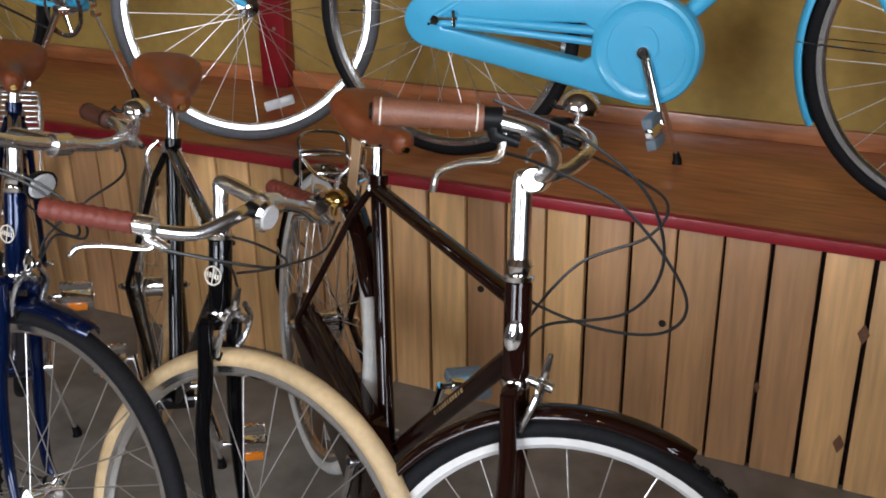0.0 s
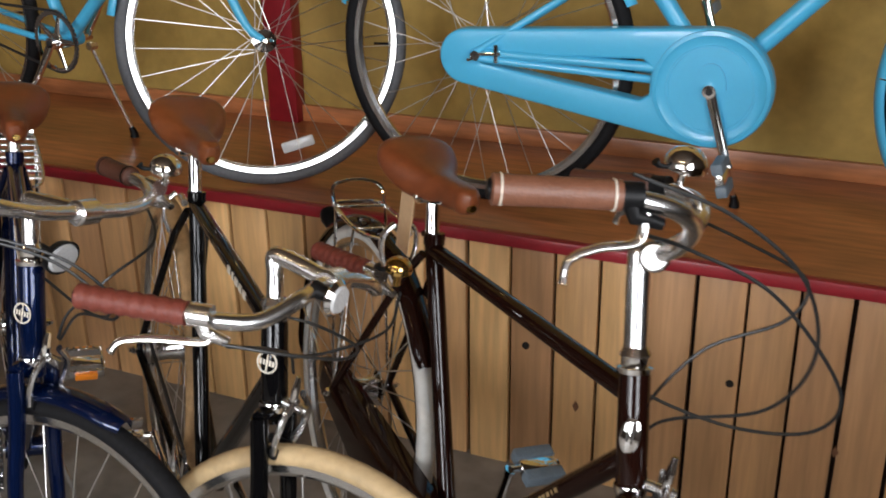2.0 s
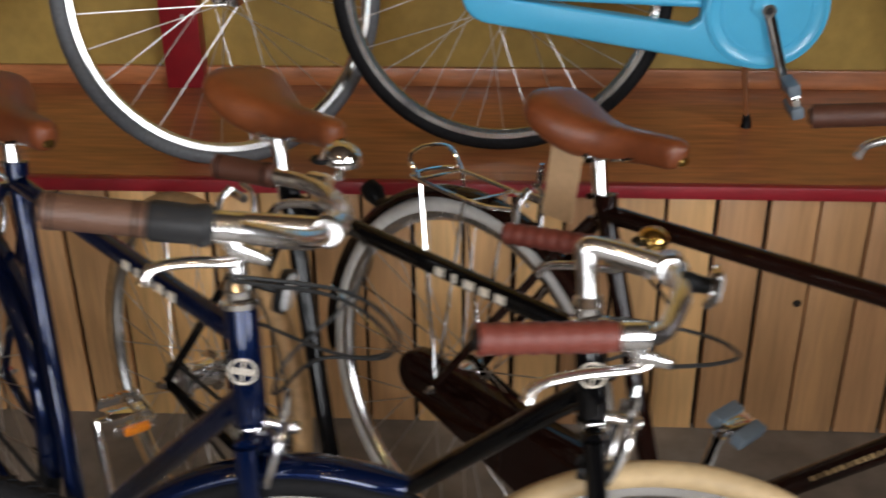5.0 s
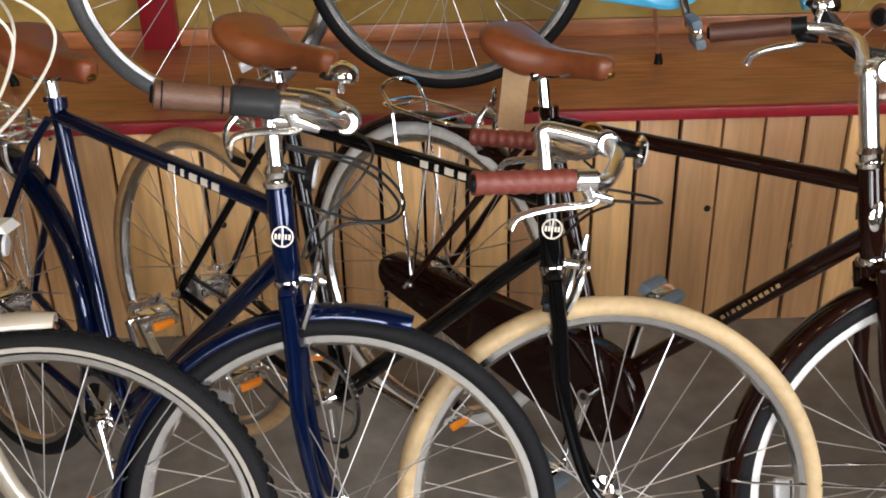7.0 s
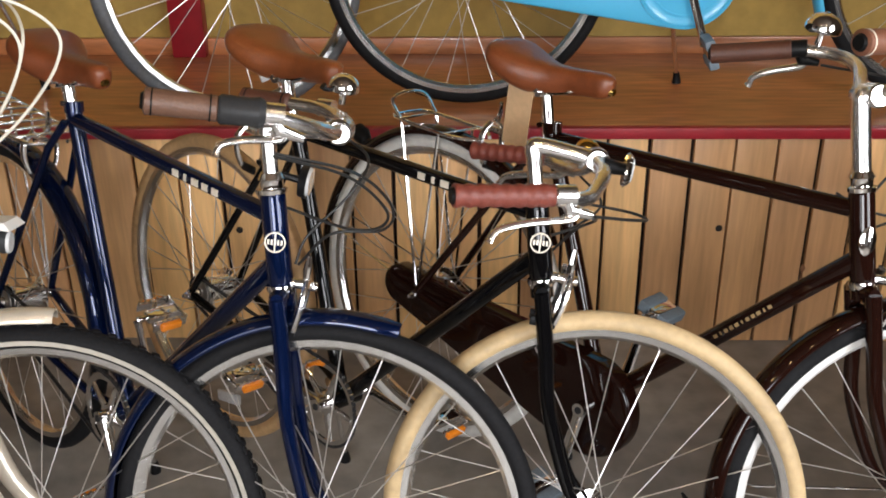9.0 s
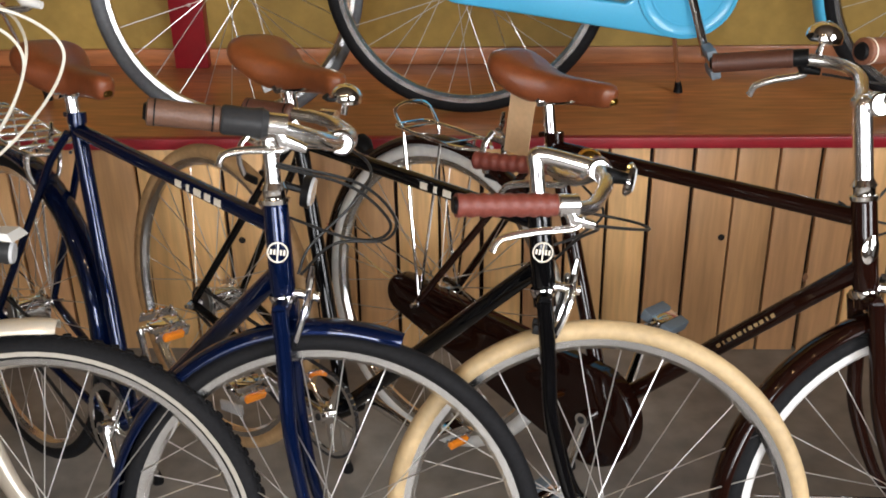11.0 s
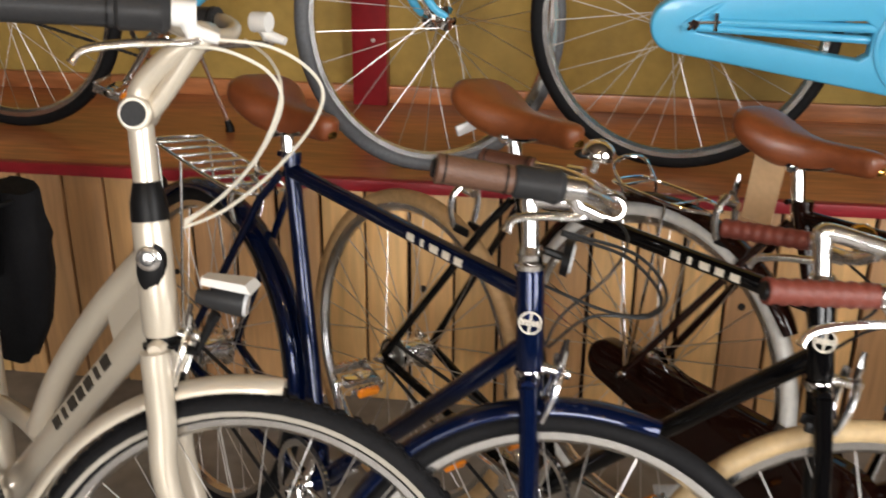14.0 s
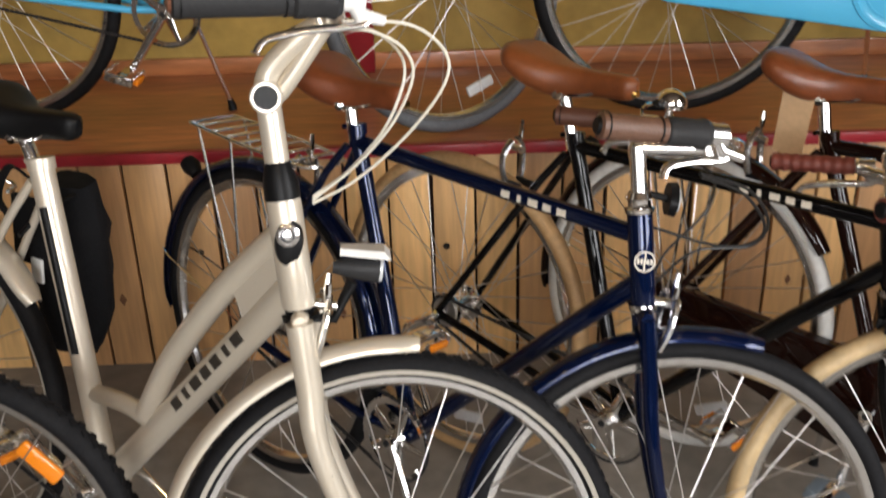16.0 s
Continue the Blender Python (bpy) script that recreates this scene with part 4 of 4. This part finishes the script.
black, K = bike("roadster_bicycle", "black bicycle with cream tyres and leather saddle", (-0.648, 2.525, FLOOR_Z), -43.7, dict(tip=8, nose=2.25,
    group=ROW, r=R, paint=M["black"], head_top=(0.857, 0.840), head_low=(0.887, 0.731), front=1.055, seat=(0.250, 0.795), saddle=(0.072, 0.364, 0.956), tube=0.0140, tt_head=0.012, tt_drop=0.002, bb=0.45,
    steer=40, stem=(0.090, 0.100, 0.003), bars=((0, 0.03, 0), (0.006, 0.085, -0.010), (-0.012, 0.145, -0.038), (-0.045, 0.190, -0.044), (-0.072, 0.222, -0.038), (-0.203, 0.272, -0.058)), grips=(M["grip_red"], M["grip_red"]), wrapped=True, lever_at=0.02, lever_len=0.135, refl_f=radians(205), refl_r=radians(-75),
    tyre=M["rubber_tan"], tyre_f=M["rubber_cream"], rim=M["rim"], bell=1, bell_mat=M["brass"], bell_r=0.022, bell_at=0.055, bell_up=0.022, drive="ring", ring_r=0.09, crank=175, pedal="cage", kick=(0.36, 0.13, -0.02), lines=(
        ((-0.010, -0.225, -0.055), (0.045, -0.16, -0.060), (0.082, -0.085, -0.066), (0.060, -0.02, -0.070), (-0.02, 0.0, -0.075), (-0.085, 0.0, -0.085)),
        ((-0.010, -0.215, -0.060), (0.0, -0.14, -0.075), (-0.02, -0.06, -0.11), (-0.045, -0.01, -0.16)),
        ((-0.010, 0.225, -0.055), (0.03, 0.12, -0.085), (-0.01, 0.04, -0.12), (-0.06, 0.005, -0.145)))))
blue, L = bike("commuter_bicycle", "metallic navy blue bicycle with fenders and chrome rack", (-1.071, 2.481, FLOOR_Z), -43.3, dict(tip=8, nose=2.25,
    group=ROW, r=R, paint=M["navy"], head_top=(0.865, 0.878), head_low=(0.897, 0.744), front=1.032, seat=(0.245, 0.840), saddle=(0.096, 0.364, 0.965), tube=0.0145, tt_head=0.034, tt_drop=0.010, bb=0.45,
    steer=41, stem=(0.098, 0.112, 0.022), bars=((0, 0.03, 0), (-0.002, 0.10, 0.002), (-0.022, 0.165, 0.010), (-0.072, 0.215, 0.018), (-0.126, 0.240, 0.016), (-0.214, 0.265, 0.010)), cant=-0.075, grips=(M["grip_umber"], M["grip_dark"]), shifter=True, lever_at=0.070, bell_at=0.03,
    tyre=M["rubber"], rim=M["rim"], fender_f=(80, 205), fender_r=(0, 195), stay_r=(170,), stay_f=(190,), bell=1, drive="ring", ring_r=0.085, crank=-55, pedal="cage", kick=(0.36, 0.13, -0.02), refl_f=radians(200), lines=(
        ((-0.06, -0.20, -0.022), (0.03, -0.10, -0.05), (0.085, -0.05, -0.10), (0.075, -0.03, -0.135), (0.02, -0.02, -0.148), (-0.09, 0.0, -0.135)),
        ((-0.06, -0.19, -0.020), (0.04, -0.09, -0.045), (0.092, -0.04, -0.095), (0.080, -0.02, -0.140), (0.0, -0.01, -0.165), (-0.050, 0.0, -0.230)),
        ((-0.06, 0.20, -0.022), (0.03, 0.12, -0.05), (0.02, 0.04, -0.10), (-0.04, 0.01, -0.18), (-0.055, 0.0, -0.230)))))
rack(blue, -0.205, 0.175, 0.762, M["alloy"], L["ra"], 7, 0.06, False, 0.013)
rack(brown, -0.138, 0.08, 0.722, M["chrome"], B["ra"], 2, 0.055, True)
white, W = bike("dutch_bicycle", "pearl white step-through bicycle with black grips and saddle", (-1.693, 2.311, FLOOR_Z), -33.5, dict(tip=8, nose=1.7,
    group=ROW, r=0.358, fender_gap=0.020, paint=M["pearl"], head_top=(0.876, 0.935), head_low=(0.911, 0.780), front=1.105, seat=(0.330, 0.862), saddle=(0.165, 0.430, 0.985), saddle_mat=M["plastic"], tube=0.021, fork_r=0.0215, bb=0.47,
    step=(Vector((0.575, 0, 0.470)), Vector((0.425, 0, 0.462))), riser=True,
    steer=37, stem=(0.154, 0.085, 0.120), stem_r=0.0185, stem_mat=M["pearl"], headset=M["plastic"], bars=((0, 0.03, 0), (0.010, 0.09, 0.004), (0.002, 0.150, 0.014), (-0.022, 0.195, 0.020), (-0.040, 0.220, 0.020), (-0.175, 0.262, 0.003)), grips=(M["plastic_grey"], M["plastic_grey"]), shifter=True, plug=M["grip_brown"], lever_at=0.075, lever_len=0.15, grip_r=1.2, lever_mat=M["alloy"], lever_body=M["plastic_white"], bar_mat=M["pearl"],
    tyre=M["rubber"], rim=M["rim"], band=M["reflective"], tw=0.021, tread=True, fender_f=(91, 205), fender_r=(40, 190), drive="ring", ring_r=0.075, crank=150, pedal="cage", kick=(0.36, 0.13, -0.02),
    cable_mat=M["cable_white"], lines=(
        ((0.02, -0.15, 0.0), (0.11, -0.08, 0.004), (0.165, -0.03, -0.03), (0.165, -0.02, -0.08), (0.115, -0.01, -0.16), (0.045, 0.0, -0.235), (-0.015, 0.0, -0.275)),
        ((0.02, -0.15, -0.01), (0.06, -0.10, -0.01), (0.105, -0.06, -0.03), (0.120, -0.04, -0.07), (0.095, -0.03, -0.14), (0.045, -0.01, -0.21), (-0.015, 0.0, -0.270)),
        ((0.02, 0.15, 0.0), (0.08, 0.06, -0.02), (0.110, 0.0, -0.06), (0.090, -0.01, -0.14), (0.040, 0.0, -0.215), (-0.015, 0.0, -0.265)))))
fifth, F5 = bike("trekking_bicycle", "dark bicycle with amber spoke reflectors and black tyres", (-2.45, 2.26, FLOOR_Z), -28, dict(tip=8, nose=1.7,
    group=ROW, r=R, paint=M["black"], head_top=(0.842, 0.905), head_low=(0.880, 0.736), front=1.055, seat=(0.297, 0.809), saddle=(0.06, 0.34, 0.958), saddle_mat=M["plastic"], tube=0.016, bb=0.45,
    steer=25, stem=(0.12, 0.09, 0.02), bars=((0, 0.03, 0), (0.03, 0.10, 0.01), (0.01, 0.18, 0.02), (-0.03, 0.21, 0.02), (-0.15, 0.27, 0.02)), grips=(M["plastic"], M["plastic"]), tyre=M["rubber"], rim=M["rim"], tw=0.021, tread=True, drive="ring", crank=-20, pedal="cage", kick=(0.36, 0.13, -0.02), refl_f=radians(50), refl_mat=M["amber"]))

# ---- bicycles on the platform ----
RP = 0.356
p1, P1 = bike("dutch_cruiser", "sky blue city bicycle with full chain case on the platform", (-0.04, 3.08, DECK_Z), 0, dict(
    r=RP, paint=M["sky"], head_top=(0.92, 0.90), head_low=(0.95, 0.72), front=1.215, seat=(0.32, 0.62), saddle=(0.11, 0.39, 0.95), tube=0.018, bb=0.530, bbz=0.328,
    stem=(0.13, 0.03, 0.02), bars=((0, 0.03, 0), (0.04, 0.10, 0.02), (0.03, 0.17, 0.05), (-0.07, 0.22, 0.06), (-0.2, 0.27, 0.06)), grips=(M["grip_brown"], M["grip_brown"]), tyre=M["rubber"], rim=M["rim"], fender_f=(50, 208), fender_r=(20, 165), stay_f=(178,),
    drive="case", case=(0.125, 0.062), case_back=0.02, case_slot=True, case_disc=True, crank=-72, pedal="block", pedal_tip=1.3, kick=(0.51, 0.16, 0.06)))
p2, P2 = bike("cruiser_bicycle", "pale blue bicycle with chrome chainring on the platform", (-1.765, 3.165, DECK_Z), -8.0, dict(
    r=RP, paint=M["sky"], head_top=(0.97, 0.90), head_low=(1.02, 0.72), front=1.18, seat=(0.34, 0.62), saddle=(0.13, 0.41, 0.95), tube=0.016, bb=0.485, bbz=0.30, steer=45,
    stem=(0.13, 0.03, 0.02), bars=((0, 0.03, 0), (0.04, 0.10, 0.02), (0.03, 0.17, 0.05), (-0.07, 0.22, 0.06), (-0.2, 0.27, 0.06)), grips=(M["grip_brown"], M["grip_brown"]), tyre=M["rubber"], tyre_f=M["rubber_grey"], rim=M["rim"], fender_f=(60, 172), fender_r=(20, 165),
    drive="ring", ring_r=0.085, crank=-125, pedal="cage", refl_f=radians(-72), kick=(0.52, 0.11, 0.05)))


# ---- marks, lamps and small parts on the bicycles ----
def along(a, b, t):
    return a + (b - a) * t


def flank_mark(owner, info, a, b, size, mat, count, rad, name="maker_mark"):
    caption(owner, name, a, b, size, mat, count, -1, rad)


def head_badge(owner, info, height, size, mat, ring=True, out=0.0205):
    """A round emblem on the front of the head tube, slightly to its side."""
    p = info["hb"] + info["axis"] * height
    n = Vector((0.70, -0.714, 0.16)).normalized()
    q = Matrix.Translation(p + n * out) @ n.to_track_quat("Y", "Z").to_matrix().to_4x4()
    g = Geo()
    if ring:
        g.lathe([(size, 0), (size, 0.0012), (size * 0.86, 0.0012), (size * 0.86, 0)], 30, q, True)
        for u in (-0.62, -0.3, 0.0, 0.3, 0.62):
            g.add([q @ Vector((u * size + x * 0.0017, 0.0008, z * 0.0042)) for x, z in ((-1, -1), (1, -1), (1, 1), (-1, 1))], [(0, 1, 2, 3)])
        g.add([q @ Vector((x * 0.0012, 0.0008, z)) for x, z in ((-1, size * 0.25), (1, size * 0.25), (1, size * 0.9), (-1, size * 0.9))], [(0, 1, 2, 3)])
        g.add([q @ Vector((x * 0.0012, 0.0008, -z)) for x, z in ((-1, size * 0.25), (1, size * 0.25), (1, size * 0.9), (-1, size * 0.9))], [(0, 1, 2, 3)])
        part("head_emblem", g, mat, owner, "white ring emblem")
    else:
        g.lathe([(0.0005, 0.003), (size * 0.8, 0.002), (size, 0.0), (size, -0.003)], 28, q @ Matrix.Diagonal((0.72, 1, 1.25, 1)))
        e = part("head_badge", g, mat, owner, "oval polished head badge")
        part("badge_letter_shape", Geo().add([q @ Vector((x, 0.0035, z)) for x, z in ((-0.005, -0.009), (-0.002, -0.009), (-0.002, 0.009), (-0.005, 0.009), (0.001, -0.007), (0.005, -0.007), (0.005, 0.007), (0.001, 0.007))], [(0, 1, 2, 3), (4, 5, 6, 7)]), M["decal_dark"], e)


ks, kh = K["sc"], K["ht"]
flank_mark(black, K, along(ks - Vector((0, 0, 0.002)), kh - K["axis"] * 0.012, 0.57), along(ks - Vector((0, 0, 0.002)), kh - K["axis"] * 0.012, 0.80), 0.0105, M["decal"], 5, 0.0143)
ls, lh = L["sc"], L["ht"]
flank_mark(blue, L, along(ls - Vector((0, 0, 0.010)), lh - L["axis"] * 0.034, 0.57), along(ls - Vector((0, 0, 0.010)), lh - L["axis"] * 0.034, 0.80), 0.0105, M["decal"], 5, 0.0148)
flank_mark(brown, B, along(B["hb"] + B["axis"] * 0.035, B["bb"], 0.28), along(B["hb"] + B["axis"] * 0.035, B["bb"], 0.50), 0.006, M["decal_gold"], 11, 0.0172)
flank_mark(white, W, along(W["hb"] + W["axis"] * 0.034, W["bb"], 0.56), along(W["hb"] + W["axis"] * 0.034, W["bb"], 0.20), 0.017, M["decal_dark"], 7, 0.0242)
head_badge(black, K, 0.058, 0.0165, M["decal"])
head_badge(blue, L, 0.068, 0.0165, M["decal"])
head_badge(brown, B, 0.065, 0.019, M["chrome"], False)
wb = W["hb"] + W["axis"] * 0.100
wn_ = Vector((0.62, -0.77, 0.15)).normalized()
wq = Matrix.Translation(wb + wn_ * 0.0185) @ wn_.to_track_quat("Y", "Z").to_matrix().to_4x4()
shield = part("badge_plate", Geo().lathe([(0.0005, 0.011), (0.012, 0.010), (0.020, 0.006), (0.023, -0.004)], 24, wq @ Matrix.Diagonal((0.95, 1, 1.75, 1))), M["plastic"], white, "black oval badge plate")
part("badge_disc", Geo().lathe([(0.0005, 0.014), (0.014, 0.0135), (0.0175, 0.011), (0.0175, 0.004)], 28, wq @ Matrix.Translation((0.002, 0, 0.012))), M["alloy"], shield, "round silver badge disc")
part("badge_ring", Geo().lathe([(0.0105, 0.0135), (0.0105, 0.0152), (0.0080, 0.0152), (0.0080, 0.0135)], 24, wq @ Matrix.Translation((0.002, 0, 0.012)), True), M["plastic_grey"], shield)
part("fork_band", Geo().tube([W["hb"] - W["axis"] * 0.022, W["hb"] - W["axis"] * 0.016], 0.0285, 20), M["plastic"], white)
part("stem_sleeve", Geo().tube([W["ht"] + W["axis"] * 0.004, W["ht"] + W["axis"] * 0.03, W["ht"] + W["axis"] * 0.055, W["ht"] + W["axis"] * 0.06], [0.027, 0.026, 0.020, 0.018], 20), M["plastic"], white, "black rubber steering collar")
q0 = W["steer"] @ (W["ht"] + W["axis"] * 0.154)
part("stem_hinge", Geo().tube([q0 - W["side"] * 0.024, q0 - W["side"] * 0.021, q0 + W["side"] * 0.021, q0 + W["side"] * 0.024], [0.021, 0.024, 0.024, 0.021], 24), M["pearl"], white)
part("hinge_cap", Geo().tube([q0 - W["side"] * 0.0275, q0 - W["side"] * 0.0235], 0.0175, 24), M["plastic_grey"], white, "dark grey round hinge cap")
a0, a1 = W["sc"], W["bb"]
part("seat_tube_sleeve", Geo().tube([along(a0, a1, 0.10) + Vector((0.006, -0.017, 0)), along(a0, a1, 0.56) + Vector((0.006, -0.017, 0))], 0.008, 12), M["plastic"], white, "black protective strip")
# front lamp of the white bicycle
lp = W["crown"] + W["ahead"] * 0.075 + Vector((0, 0, 0.085))
lamp = part("head_lamp", Geo().tube([lp - W["ahead"] * 0.03, lp, lp + W["ahead"] * 0.035, lp + W["ahead"] * 0.042], [0.010, 0.016, 0.019, 0.017], 18, flat=0.8), M["plastic_grey"], white, "dark grey head lamp with a white hood")
part("lamp_hood", Geo().add([lp + W["ahead"] * x + W["side"] * y + Vector((0, 0, z)) for x, y, z in ((-0.02, -0.022, 0.024), (0.055, -0.034, 0.026), (0.055, 0.034, 0.026), (-0.02, 0.022, 0.024), (-0.02, -0.018, 0.034), (0.045, -0.028, 0.037), (0.045, 0.028, 0.037), (-0.02, 0.018, 0.034))], [(0, 1, 2, 3), (7, 6, 5, 4), (0, 4, 5, 1), (1, 5, 6, 2), (2, 6, 7, 3), (3, 7, 4, 0)]), M["plastic_white"], lamp)
part("lamp_bracket", Geo().tube([lp - Vector((0, 0, 0.02)), W["crown"] + W["ahead"] * 0.05, W["crown"]], [0.010, 0.008, 0.008], 10, flat=0.5), M["plastic"], lamp)
part("lamp_lens", Geo().tube([lp + W["ahead"] * 0.040, lp + W["ahead"] * 0.0445], [0.018, 0.016], 18, flat=0.8), M["lens"], lamp)
# oval lamp in front of the black bicycle's stem
dp = K["cl"] + K["ahead"] * 0.025 - K["side"] * 0.055
disc = part("front_reflector", Geo().tube([dp + K["ahead"] * 0.012, dp + K["ahead"] * 0.016, dp + K["ahead"] * 0.022], [0.024, 0.027, 0.022], 20), M["chrome"], black, "round chromed reflector")
part("reflector_bracket", Geo().tube([K["cl"] + K["ahead"] * 0.005 - K["side"] * 0.055, dp + K["ahead"] * 0.012], [0.013, 0.009], 12), M["plastic"], disc)
part("reflector_lens", Geo().tube([dp + K["ahead"] * 0.021, dp + K["ahead"] * 0.025], [0.021, 0.018], 20), M["lens"], disc)
# front reflector on the navy bicycle's stem
fp = L["ht"] + L["axis"] * 0.03 + L["ahead"] * 0.045 + L["side"] * 0.01
fr = part("front_reflector", Geo().tube([fp, fp + L["ahead"] * 0.012], [0.024, 0.026], 20, flat=1.3), M["plastic"], blue, "oval front reflector on a black bracket")
part("reflector_lens", Geo().tube([fp + L["ahead"] * 0.011, fp + L["ahead"] * 0.016], [0.023, 0.020], 20, flat=1.3), M["lens"], fr)
part("reflector_bracket", Geo().tube([fp, fp - L["ahead"] * 0.045 + Vector((0, 0, 0.004))], 0.006, 8), M["plastic"], fr)
# rear lamps on the fenders
for owner, info in ((brown, B), (blue, L)):
    rp = info["ra"] + Vector((-0.262, 0, 0.268))
    rl = part("rear_lamp", Geo().tube([rp, rp + Vector((-0.018, 0, 0.012)), rp + Vector((-0.036, 0, 0.02))], [0.014, 0.022, 0.019], 14), M["plastic"], owner, "black rear fender lamp")
    part("rear_reflector", Geo().tube([rp + Vector((-0.035, 0, 0.0195)), rp + Vector((-0.040, 0, 0.0225))], [0.018, 0.015], 14), M["red"], rl)

# price tag hanging from the brown saddle
tag = thing("price_tag", "plain kraft paper tag hanging from a brown leather saddle", "tag", brown.matrix_world @ pose(0.180, -0.030, 0.900, 0, 0, -4))
part("card", Geo().prism([(-0.033, -0.015), (-0.028, -0.010), (0.028, -0.010), (0.033, -0.015), (0.034, -0.155), (-0.030, -0.158)], -0.0006, 0.0006), M["paper"], tag)
part("string", Geo().tube([(0.0, 0.0008, -0.022), (0.004, 0.001, 0.0), (0.01, 0.004, 0.012)], 0.0009, 5), M["grip_dark"], tag)

# black bag hung behind the white bicycle
bag = thing("pannier_bag", "black nylon bag hanging beside the white bicycle's wheel", "bag", white.matrix_world @ pose(0.19, 0.165, 0.60, 0, 0, 3))
rows = []
rng = random.Random(8)
for i in range(9):
    t = i / 8
    wdt = 0.060 + 0.022 * math.sin(math.pi * t) + rng.uniform(-0.008, 0.008)
    rows.append([(wdt * math.cos(2 * math.pi * k / 16) + rng.uniform(-0.006, 0.006), (0.045 + 0.03 * math.sin(math.pi * t)) * math.sin(2 * math.pi * k / 16) + rng.uniform(-0.006, 0.006), -0.18 + 0.36 * t + rng.uniform(-0.006, 0.006)) for k in range(16)])
part("bag_body", Geo().add([p for r_ in rows for p in r_], [(i * 16 + k, i * 16 + (k + 1) % 16, (i + 1) * 16 + (k + 1) % 16, (i + 1) * 16 + k) for i in range(8) for k in range(16)] + [tuple(range(16)), tuple(range(128, 144))]), M["fabric"], bag)
part("bag_flap", Geo().box(-0.07, 0.070, -0.085, -0.072, 0.02, 0.16, 0.005), M["fabric"], bag)
part("bag_buckle", Geo().box(-0.015, 0.015, -0.092, -0.084, -0.01, 0.04, 0.003), M["plastic_white"], bag)
part("bag_strap", Geo().tube(smooth_path([(-0.09, -0.02, 0.17), (-0.07, -0.08, 0.21), (-0.02, -0.15, 0.18), (0.03, -0.165, 0.15)], 5), 0.008, 8, flat=0.4), M["fabric"], bag)
part("bag_hook", Geo().tube([(0.05, -0.03, 0.165), (0.05, -0.10, 0.16), (0.05, -0.165, 0.12)], 0.005, 8), M["plastic"], bag)
rack(white, -0.14, 0.20, 0.79, M["alloy"], W["ra"], 4, 0.06, False)
